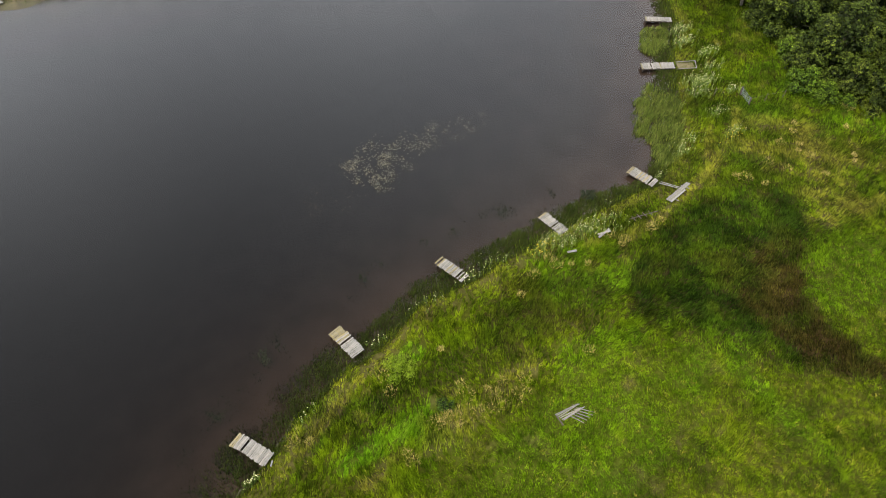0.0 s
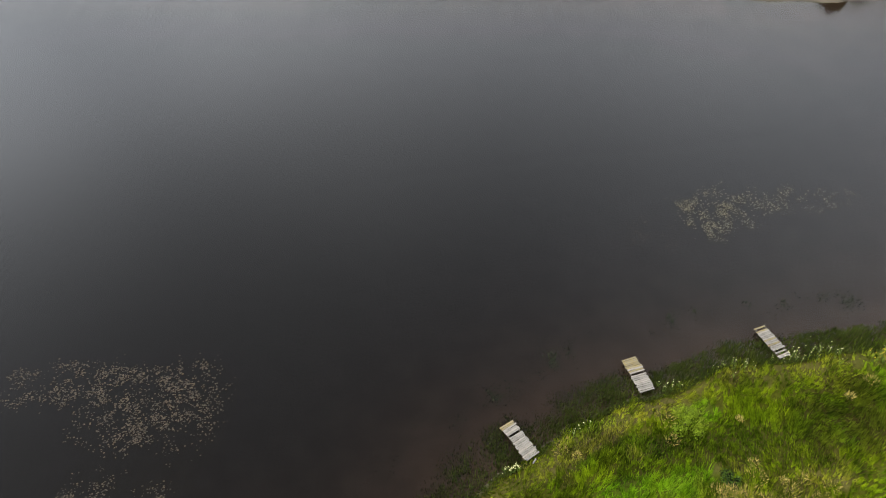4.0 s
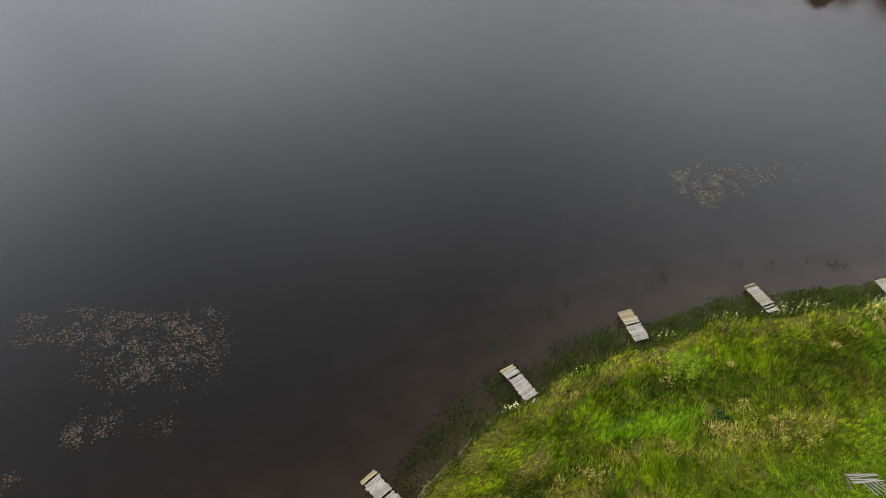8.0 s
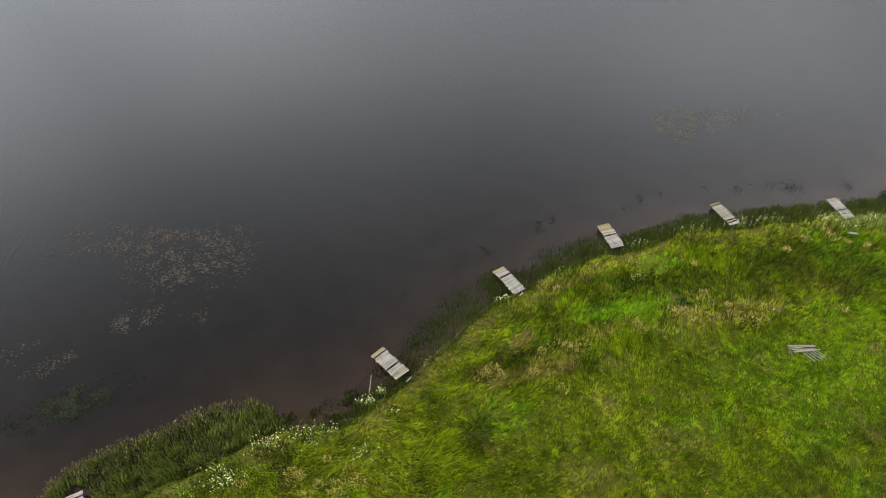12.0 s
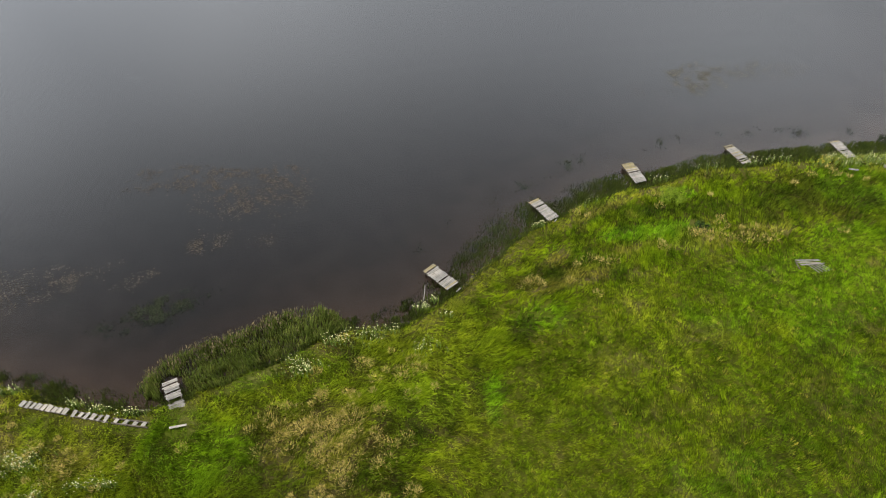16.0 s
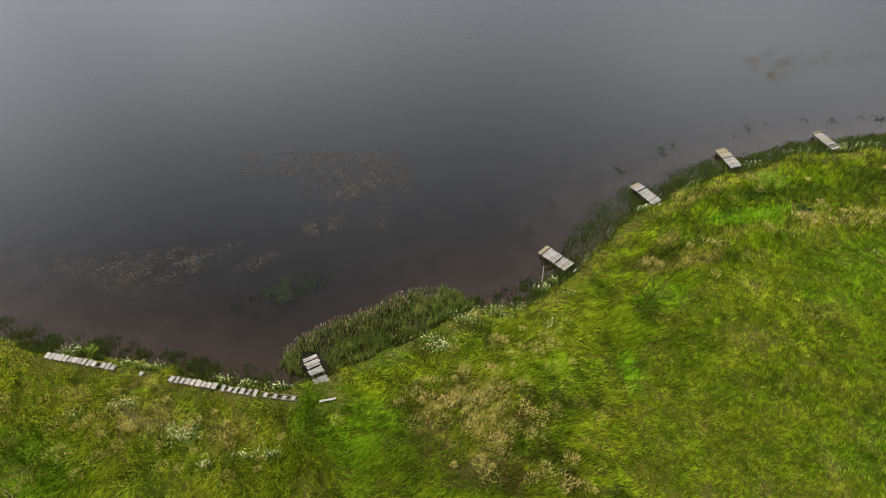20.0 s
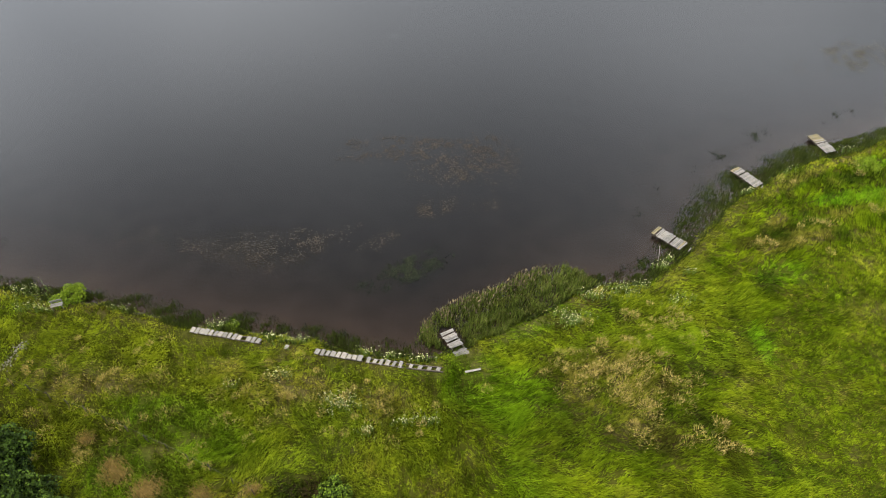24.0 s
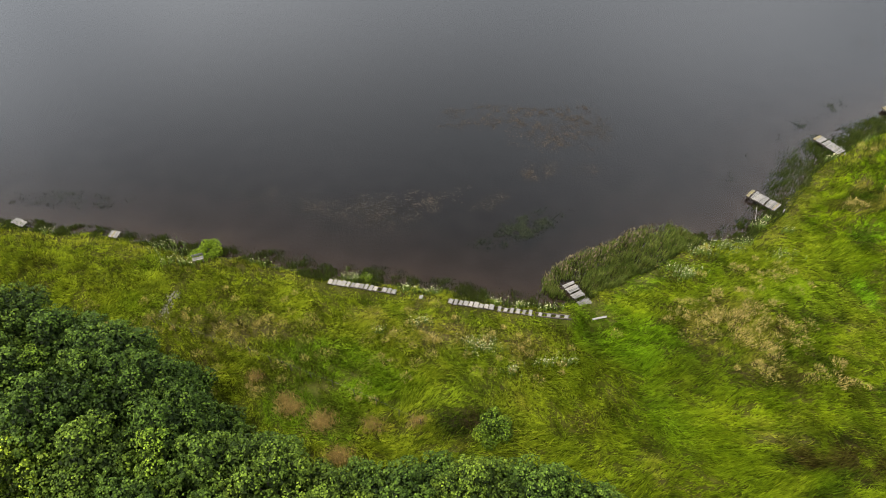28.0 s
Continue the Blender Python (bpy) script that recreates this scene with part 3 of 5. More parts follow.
# ---- mesh helpers ----
def mesh_of(name, verts, faces, mat, attrs=None):
    """verts: n x 3 array; faces: list of arrays (k x 3 or k x 4)."""
    me = bpy.data.meshes.new(name)
    loops = np.concatenate([f.ravel() for f in faces]).astype(np.int32)
    sizes = np.concatenate([np.full(len(f), f.shape[1]) for f in faces]).astype(np.int32)
    me.vertices.add(len(verts))
    me.vertices.foreach_set("co", np.asarray(verts, np.float32).ravel())
    me.loops.add(len(loops))
    me.loops.foreach_set("vertex_index", loops)
    me.polygons.add(len(sizes))
    me.polygons.foreach_set("loop_start", np.concatenate([[0], np.cumsum(sizes)[:-1]]).astype(np.int32))
    for k, v in (attrs or {}).items():
        a = me.attributes.new(k, "FLOAT", "POINT")
        a.data.foreach_set("value", np.asarray(v, np.float32))
    me.update(calc_edges=True)
    me.materials.append(mat)
    return me


def part(name, data, mat, parent=None, label="", m=None):
    """Links a bmesh or a mesh as one object under a thing or part."""
    if isinstance(data, bmesh.types.BMesh):
        me = bpy.data.meshes.new(name)
        data.to_mesh(me)
        data.free()
        me.materials.append(mat)
        data = me
    ob = new(name, data)
    if parent:
        ob.parent = parent
    if m is not None:
        ob.matrix_local = m
    if label:
        ob["label"] = label
    return ob


def box(sx, sy, sz, bevel=0.008, jitter=0.0, seed=0, at=(0, 0, 0)):
    bm = bmesh.new()
    bmesh.ops.create_cube(bm, size=1)
    rnd = random.Random(seed)
    for v in bm.verts:
        v.co = Vector((v.co.x * sx, v.co.y * sy, v.co.z * sz)) + Vector([rnd.uniform(-jitter, jitter) for _ in range(3)]) + Vector(at)
    if bevel:
        bmesh.ops.bevel(bm, geom=bm.edges[:], offset=bevel, segments=1, affect="EDGES")
    return bm


def rod(r1, r2, length, sides=8, seed=0, wob=0.0):
    """A slightly uneven pole from the origin up."""
    bm = bmesh.new()
    rnd = random.Random(seed)
    rings = []
    for k in range(4):
        z, r = length * k / 3, r1 + (r2 - r1) * k / 3
        ox, oy = rnd.uniform(-wob, wob), rnd.uniform(-wob, wob)
        rings.append([bm.verts.new((ox + r * math.cos(6.2832 * a / sides), oy + r * math.sin(6.2832 * a / sides), z)) for a in range(sides)])
    for a, b in zip(rings, rings[1:]):
        for k in range(sides):
            bm.faces.new((a[k], a[(k + 1) % sides], b[(k + 1) % sides], b[k]))
    bm.faces.new(rings[-1])
    bm.faces.new(rings[0][::-1])
    return bm


# ---- ground and water ----
def axis(lo, hi, step, reach):
    core = list(np.arange(lo, hi + step, step))
    out, s, v = [], step, core[-1]
    while v < reach:
        s *= 1.35
        v += s
        out.append(v)
    left, s, v = [], step, core[0]
    while v > -reach:
        s *= 1.35
        v -= s
        left.append(v)
    return np.array(left[::-1] + core + out)


def sheet(gx, gy):
    X, Y = np.meshgrid(gx, gy, indexing="ij")
    n, k = len(gx), len(gy)
    i = np.arange(n * k).reshape(n, k)
    q = np.stack([i[:-1, :-1], i[1:, :-1], i[1:, 1:], i[:-1, 1:]], -1).reshape(-1, 4)
    return X.ravel(), Y.ravel(), q


gx_, gy_, q_ = sheet(axis(-80, 92, 0.5, 3000), axis(-42, 42, 0.5, 3000))
d_ = inland(gx_, gy_)
dry_, lush_, dark_, short_, brown_ = fields(gx_, gy_)
ground = new("ground", mesh_of("ground", np.stack([gx_, gy_, height(gx_, gy_)], 1), [q_], M_GROUND,
                               dict(dry=dry_, lush=lush_, dark=dark_, brown=brown_, wet=1 - smooth(-0.2, 0.25, d_))))
tagged(ground, "grassy lake bank sloping down to a silty lake bed", "ground", kind="structure")

wx_, wy_, wq_ = sheet(np.arange(-300, 170, 1.6), np.arange(-20, 160, 1.6))
dep_ = -height(wx_, wy_)
water = new("water", mesh_of("water", np.stack([wx_, wy_, 0 * wx_], 1), [wq_], M_WATER, dict(murky=1 - np.exp(-np.clip(dep_, 0, 9) * 1.05))))
tagged(water, "dark murky lake water with faint wind ripples", "water", kind="structure")


# ---- vegetation sheets ----
def scatter(n, x0, x1, y0, y1, seed):
    r = np.random.default_rng(seed)
    return r.uniform(x0, x1, n), r.uniform(y0, y1, n)


def blades(x, y, z, length, width, lean, turn, rng, tri=False):
    """Bent three-triangle blades rooted at x, y, z; lean in 0..1, turn is the way they bend to."""
    n = len(x)
    face = rng.uniform(0, 6.2832, n)
    wx, wy = np.cos(face) * width / 2, np.sin(face) * width / 2
    dx, dy = np.cos(turn), np.sin(turn)
    mx, my, mz = x + dx * length * lean * 0.35, y + dy * length * lean * 0.35, z + length * 0.6 * np.sqrt(1 - (lean * 0.55) ** 2)
    tx, ty, tz = x + dx * length * lean, y + dy * length * lean, z + length * np.sqrt(np.clip(1 - lean ** 2, 0.02, 1))
    if tri:
        v = np.stack([np.stack([x - wx, y - wy, z - 0.02], 1), np.stack([x + wx, y + wy, z - 0.02], 1), np.stack([tx, ty, tz], 1)], 1).reshape(-1, 3)
        return v, [np.arange(n)[:, None] * 3 + np.array([[0, 1, 2]])]
    v = np.stack([np.stack([x - wx, y - wy, z - 0.03], 1), np.stack([x + wx, y + wy, z - 0.03], 1),
                  np.stack([mx + wx * 0.8, my + wy * 0.8, mz], 1), np.stack([mx - wx * 0.8, my - wy * 0.8, mz], 1),
                  np.stack([tx, ty, tz], 1)], 1).reshape(-1, 3)
    b = np.arange(n)[:, None] * 5
    return v, [b + np.array([[0, 1, 2, 3]]), b + np.array([[3, 2, 4]])]


def meadow(name, label, x, y, per, spread, tall_of, width, lean, seed, tri=False, close=1.0, comb=0.0, flecks=0.0):
    """Tussocks at x, y, each of so many blades that bend the same way; comb draws them out into locks along that way."""
    rng = np.random.default_rng(seed)
    d = inland(x, y)
    k = cleared(x, y)
    keep = (d > -0.1) & (d < np.interp(x, (-70, -45, -20, 0, 20, 40, 80), (16, 20, 21, 27, 33, 33, 36))) & (rng.random(len(x)) > k * close)
    x, y = x[keep], y[keep]
    n = len(x)
    dry, lush, dark, short, brown = fields(x, y)
    ang = (fbm(x, y, 6, 131) - 0.5) * 3.5 + (fbm(x, y, 1.8, 135) - 0.5) * 2.6 + np.interp(x, (-20, 5, 16), (-0.75, -0.5, 0.9)) + rng.normal(0, 0.2, n)
    size = tall_of(x, y, short, dry, dark) * rng.uniform(0.7, 1.3, n) * (0.55 + 0.9 * fbm(x, y, 0.75, 137))
    tone = np.clip(0.46 + 0.09 * (1 - smooth(0, 12, x)) + (1.0 - 0.3 * short) * (fbm(x, y, 0.7, 145) - 0.5) + 0.5 * (fbm(x, y, 2.6, 146) - 0.5) + rng.normal(0, 0.2 + 0.07 * short, n), 0, 1)
    if flecks:                                   # clover rosettes and withered tufts between the grass
        odd = rng.random(n)
        dark = np.where(odd < flecks, 0.75, dark)
        dry = np.where(odd > 1 - flecks * 0.35, 0.75, dry)
    r = lambda v: np.repeat(v, per)
    m = n * per
    off = rng.normal(0, 1, (m, 2)) * r(size * spread)[:, None]
    if comb:
        comb = comb * np.interp(x, (2, 14), (1, 0.55)) * (1 - 0.5 * np.maximum(dark, brown))
        along, across = rng.normal(0, 1, m) * r(size * comb), rng.normal(0, 1, m) * r(size) * spread * 0.5
        off = np.stack([along * np.cos(r(ang)) - across * np.sin(r(ang)), along * np.sin(r(ang)) + across * np.cos(r(ang))], 1)
    bx, by = r(x) + off[:, 0], r(y) + off[:, 1]
    out = np.arctan2(off[:, 1], off[:, 0])
    loose = 0.15 if np.any(comb) else 0.6
    go = np.arctan2(np.sin(r(ang)) * 1.5 + np.sin(out) * loose, np.cos(r(ang)) * 1.5 + np.cos(out) * loose) + rng.normal(0, 0.25, m)
    L = r(size) * rng.uniform(0.6, 1.25, m)
    v, f = blades(bx, by, height(bx, by), L, rng.uniform(0.6, 1.3, m) * width, np.clip(rng.normal(lean, 0.19, m), 0.1, 0.97), go, rng, tri)
    q = 3 if tri else 5
    a = {k2: np.repeat(r(w), q) for k2, w in (("dry", dry), ("lush", lush), ("dark", dark), ("brown", brown), ("pale", ripe(x, y)))}
    a["tone"] = np.repeat(np.clip(r(tone) + rng.normal(0, 0.2, m), 0, 1), q)
    return tagged(new(name, mesh_of(name, v, f, M_GRASS, a)), label, "grass", kind="stuff")


def tall_grass(x, y, short, dry, dark):
    return (0.36 + 0.5 * smooth(0.3, 0.75, fbm(x, y, 2.2, 141))) * (1 - 0.45 * dark) * (1 - 0.25 * smooth(2, 10, x)) * (0.5 + 0.5 * smooth(0, 4.0, inland(x, y)))


def short_grass(x, y, short, dry, dark):
    return 0.14 + 0.12 * fbm(x, y, 1.5, 147) + 0.14 * smooth(0.66, 0.8, fbm(x, y, 2.5, 149))


tx_, ty_ = scatter(115000, -78, 86, -34, 46, 5)
td_ = fields(tx_, ty_)
keep_ = (inland(tx_, ty_) > -0.1) & (RNG.random(len(tx_)) > np.maximum(td_[3] * 0.97, np.maximum(td_[2], td_[4]) * 0.7))
meadow("tall_grass", "wind-combed tall meadow grass, green and straw-coloured", tx_[keep_], ty_[keep_], 30, 0.30, tall_grass, 0.042, 0.76, 6, True, comb=0.6)
hx_, hy_ = scatter(280000, -72, 84, -32, 44, 12)
hd_ = fields(hx_, hy_)
keep_ = (inland(hx_, hy_) > 0) & (RNG.random(len(hx_)) < (0.10 + 0.9 * np.maximum(hd_[2], hd_[4])) * (1 - hd_[3]))
meadow("meadow_herbs", "low leafy herbs growing through the meadow grass", hx_[keep_], hy_[keep_], 9, 0.55,
       lambda x, y, short, dry, dark: 0.22 + 0.26 * fbm(x, y, 0.9, 143), 0.075, 0.55, 13, True)
kx_, ky_ = scatter(160000, -41, 70, -16, 28, 19)
keep_ = (cleared(kx_, ky_) > 0.3) & (inland(kx_, ky_) > 0)
meadow("trodden_grass", "short trodden grass round boards and platforms", kx_[keep_], ky_[keep_], 9, 0.5,
       lambda x, y, short, dry, dark: 0.11 + 0.06 * fbm(x, y, 1.4, 143), 0.045, 0.6, 23, True, 0.0)
sx_, sy_ = scatter(80000, 0, 76, -28, 6, 8)
keep_ = RNG.random(len(sx_)) < fields(sx_, sy_)[3]
meadow("short_grass", "short cropped yellowish-green field grass", sx_[keep_], sy_[keep_], 14, 0.5, short_grass, 0.036, 0.66, 9, True, flecks=0.11)


def along_shore(n, x0, x1, out0, out1, seed):
    """Random points beside the waterline, out to that distance over the water."""
    r = np.random.default_rng(seed)
    x = r.uniform(x0, x1, n)
    e = 0.3
    sl = (shore_y(x + e) - shore_y(x - e)) / (2 * e)
    o = r.uniform(out0, out1, n)
    k = np.sqrt(1 + sl * sl)
    return x - o * sl / k, shore_y(x) + o / k


def reed_bed(name, label, x, y, weight, mat, tall, width, seed, lean=0.25, sink=0.25):
    rng = np.random.default_rng(seed)
    w = weight(x, y)
    keep = rng.random(len(x)) < w
    x, y, w = x[keep], y[keep], w[keep]
    n = len(x)
    L = tall * rng.uniform(0.6, 1.2, n) * (0.7 + 0.6 * fbm(x, y, 1.2, 155)) * (0.4 + 0.6 * w)
    z = np.clip(height(x, y), -sink, max(0.5, -sink))
    v, f = blades(x, y, z, L, rng.uniform(0.6, 1.3, n) * width, np.clip(rng.normal(lean, 0.15, n), 0.02, 0.9),
                  (fbm(x, y, 3, 157) - 0.5) * 5 + rng.normal(0, 0.8, n), rng)
    return tagged(new(name, mesh_of(name, v, f, mat)), label, "reeds", kind="stuff")


def in_margin(x, y):
    """Thin emergent growth in the shallows."""
    d = -inland(x, y)
    wide = np.interp(x, (-72, -50, -40, -30, -22, -18, -6, 2, 8, 20, 30, 45, 51, 58, 74),
                     (1.2, 1.6, 1.8, 2.0, 1.8, 1.4, 1.6, 3.2, 3.4, 2.8, 2.2, 2.2, 1.2, 2.3, 1.5)) * (0.7 + 0.7 * fbm(x, y, 2.5, 152))
    return (d > -0.6) * (1 - smooth(0.5, 1.05, d / wide)) * (0.22 + 0.4 * smooth(-2, 6, x) + (0.78 - 0.4 * smooth(-2, 6, x)) * smooth(0.38, 0.6, fbm(x, y, 1.1, 151)))


mx_, my_ = along_shore(200000, -73, 76, -0.7, 4.4, 14)
reed_bed("margin_reeds", "dark green rushes standing in the shallows", mx_, my_, in_margin, M_REED, 0.52, 0.042, 15)


REEDS = [(-21.4, -10.6), (-20.9, -8.9), (-18.9, -7.2), (-14.9, -5.4), (-11.2, -3.6), (-8, -3.2), (-6.8, -4.1), (-5.6, -5.6), (-8.7, -6.9), (-11.1, -8.2), (-14.6, -10.2), (-18, -12)]


def in_bed(x, y):
    a = patch(x, y, REEDS, 0.5, 0.35, 161, 1.2)
    b = blob(x, y, 58.8, 19.0, 6.0, 2.6, 55, 0.3, 0.5, 171) * (0.45 + 0.55 * smooth(0.38, 0.5, fbm(x, y, 1.6, 173)))
    c = blob(x, y, 68.0, 31.0, 3.0, 1.6, 45, 0.3, 0.3, 181)
    ax, ay, bx, by = -18.9, -10.1, -17.2, -13.2     # open water and bank round the narrow dock
    t = np.clip(((x - ax) * (bx - ax) + (y - ay) * (by - ay)) / ((bx - ax) ** 2 + (by - ay) ** 2), 0, 1)
    a = a * smooth(0.75, 1.0, np.hypot(x - ax - t * (bx - ax), y - ay - t * (by - ay)))
    return np.maximum(np.maximum(a, b), c) * (0.55 + 0.45 * smooth(0.35, 0.6, fbm(x, y, 0.8, 191)))


bx_, by_ = along_shore(60000, -25, 3, -1, 7.5, 16)
cx_, cy_ = along_shore(42000, 52, 72, -1, 6, 18)
reed_bed("reed_bed", "dense olive-green reeds with pale brownish tips", np.concatenate([bx_, cx_]), np.concatenate([by_, cy_]), in_bed, M_BEDREED, 0.95, 0.05, 17, 0.2)

rx_, ry_ = along_shore(9000, -24, 0, -1, 8, 22)
reed_bed("reed_plumes", "dull brown plumes over the reeds", rx_, ry_, lambda x, y: in_bed(x, y) * (0.1 + 0.9 * smooth(1.6, 3.0, -inland(x, y))), M_PLUME, 0.30, 0.11, 24, 0.3, -0.62)


def in_weed(x, y):
    """Loose rows of weed that just break the surface farther out."""
    d = -inland(x, y)
    row = np.exp(-((d - np.interp(x, (0, 10, 30, 45), (5.2, 5.4, 5.6, 3.5))) / 0.9) ** 2) * (x > -2) * (x < 44)
    row = row * smooth(0.46, 0.58, fbm(x, y, 2.6, 201))
    pat = blob(x, y, -22.5, -2.8, 5.0, 1.6, 20, 0.5, 0.5, 211)
    far = blob(x, y, -68, 4, 8, 1.2, -8, 0.5, 0.6, 213) * 0.6
    return np.maximum(np.maximum(row, pat), far) * (0.25 + 0.75 * smooth(0.42, 0.55, fbm(x, y, 0.7, 203)))


ux_, uy_ = along_shore(110000, -76, 48, 2, 11, 20)
reed_bed("water_weed", "dark water weed just breaking the surface", ux_, uy_, in_weed, M_WEED, 0.34, 0.06, 21, 0.8, 0.1)


def lily_pads(name, label, spots, per_m2, seed, mat=None):
    rng = np.random.default_rng(seed)
    X, Y = [], []
    for cx, cy, rx, ry, turn in spots:
        n = int(4 * rx * ry * per_m2 * 1.6)
        x, y = cx + rng.uniform(-1.3, 1.3, n) * max(rx, ry), cy + rng.uniform(-1.3, 1.3, n) * max(rx, ry)
        w = blob(x, y, cx, cy, rx, ry, turn, 0.8, 0.6, 221) * (0.12 + 0.88 * smooth(0.40, 0.66, fbm(x, y, 0.9, 223)))
        k = rng.random(n) < w
        X.append(x[k])
        Y.append(y[k])
    x, y = np.concatenate(X), np.concatenate(Y)
    n = len(x)
    a0, r = rng.uniform(0, 6.28, n), rng.uniform(0.025, 0.065, n)
    ring = np.linspace(0.25, 6.03, 7)
    v = [np.stack([x, y, np.full(n, 0.006)], 1)]
    for t in ring:
        v.append(np.stack([x + r * np.cos(t + a0) * 1.25, y + r * np.sin(t + a0), 0.006 + rng.uniform(0, 0.035, n)], 1))
    v = np.stack(v, 1).reshape(-1, 3)
    i = np.arange(n)[:, None] * 8
    f = np.concatenate([i + np.array([[0, k, k + 1]]) for k in range(1, 7)])
    return tagged(new(name, mesh_of(name, v, [f], mat or M_PAD)), label, "water plants", kind="stuff")


lily_pads("lily_pads", "brownish lily pads floating on dark water", [(31.5, 28.3, 3.3, 2.8, 0), (38.5, 29.3, 5.0, 1.6, -5)], 110, 31, M_PAD_PALE)
lily_pads("lily_pads", "thin scatter of brown lily pads on dark water", [(25.5, 25.8, 2.6, 2.0, -20)], 12, 32)
lily_pads("lily_pads", "scattered brown lily pads on dark water", [(-15.8, 12.4, 5.8, 3.8, -4), (-24.2, 14.4, 4.6, 2.0, 10), (-19.3, 5.3, 2.2, 1.4, 30), (-14, 5.0, 1.6, 0.7, 0)], 120, 33)
lily_pads("lily_pads", "loose drift of brown lily pads near the bank", [(-34, 0.6, 5.5, 2.3, 5), (-41.5, 1.6, 3.2, 1.2, -10), (-47.2, 3.0, 2.0, 1.0, 20), (-28.5, 2.4, 1.8, 0.9, 20), (-25, 0.6, 2.0, 0.8, 25)], 110, 35)


# ---- docks ----
PLANKS = []
for s in range(6):
    me = bpy.data.meshes.new("plank")
    bm = box(1.0, 0.132, 0.03, 0.005, 0.012, 300 + s)
    bm.to_mesh(me)
    bm.free()
    PLANKS.append(me)
PLANK_M = []
for base in PLANKS:
    for mm in (M_WOOD, M_LICHEN):
        c = base.copy()
        c.materials.append(mm)
        PLANK_M.append(c)


def dock(corner_a, corner_b, end_c, label, missing=(), lichen=3, seed=0, z=0.45):
    """corner_a, corner_b: the two corners over the water; end_c: shore end beside b."""
    a, b, c = Vector((*corner_a, z)), Vector((*corner_b, z)), Vector((*end_c, z))
    wide, along = (b - a).length, (c - b)
    length = along.length
    mid = (a + b) / 2
    turn = math.degrees(math.atan2(along.y, along.x))
    ob = tagged(new("fishing_dock"), label, "dock", "fishing docks along the shore")
    ob.matrix_world = pose(mid.x, mid.y, 0, 0, 0, turn)
    rnd = random.Random(seed)
    n = int(length / 0.145)
    for k in range(n):
        if k in missing:
            continue
        me = PLANK_M[rnd.randrange(6) * 2 + (1 if k < lichen or rnd.random() < 0.08 else 0)]
        p = part("plank", me, None, ob)
        p.matrix_local = pose((k + 0.5) * length / n, rnd.uniform(-0.05, 0.05), z - 0.015 + rnd.uniform(-0.008, 0.008),
                              rnd.uniform(-1, 1), rnd.uniform(-1, 1), 90 + rnd.uniform(-2, 2)) @ Matrix.Diagonal((wide * rnd.uniform(0.94, 1.06), 1, 1, 1))
    for sy in (-1, 1):
        part("beam", box(length, 0.07, 0.16, 0.006, 0.004, seed + 5), M_DARKWOOD, ob, "", pose(length / 2, sy * (wide / 2 - 0.1), z - 0.112))
    for px in (0.15, length * 0.55):
        for sy in (-1, 1):
            part("post", rod(0.06, 0.055, 1.25, 8, seed), M_DARKWOOD, ob, "", pose(px, sy * (wide / 2 - 0.17), z - 1.42))
    part("crossbeam", box(0.06, wide, 0.14, 0.005, 0.004, seed), M_DARKWOOD, ob, "", pose(0.02, 0, z - 0.1))
    return ob


DOCKS = [
    ((-19.5, -10.1), (-18.45, -9.75), (-17.15, -12.4), "narrow grey dock with several missing boards beside reeds", (2, 7, 12, 13), 0),
    ((0.0, 0.05), (1.04, 0.7), (3.0, -1.6), "weathered grey dock with a lichened outer end and gaps", (2, 12), 3),
    ((9.93, 8.05), (10.95, 8.5), (12.5, 5.85), "pale grey dock with one gap between boards", (6,), 2),
    ((19.6, 12.9), (20.75, 13.2), (21.5, 10.3), "weathered grey dock with a missing board in the middle", (9,), 6),
    ((30.2, 15.0), (31.2, 15.15), (32.15, 12.3), "grey dock with missing boards at both ends", (1, 15, 17), 2),
    ((40.7, 14.9), (41.75, 14.95), (42.3, 12.3), "narrow grey dock with a missing board", (10,), 1),
    ((51.2, 15.45), (52.3, 15.7), (53.15, 13.0), "weathered grey dock at the bend of the shore", (15,), 1),
    ((63.0, 27.0), (63.5, 27.95), (66.75, 26.3), "long pale grey dock with one gap", (7,), 1),
    ((69.45, 34.0), (69.95, 34.75), (72.5, 33.1), "pale grey dock beside a reed bed", (), 1),
    ((-60.6, -1.9), (-60.4, -1.1), (-59.5, -1.3), "small pale grey platform at the grassy edge", (), 0),
    ((-70.4, 0.6), (-70.0, 1.2), (-68.7, 0.5), "small grey platform at the water's edge", (), 0),
]
for k, (a_, b_, c_, lab, miss, lich) in enumerate(DOCKS):
    dock(a_, b_, c_, lab, miss, lich, 40 + k)


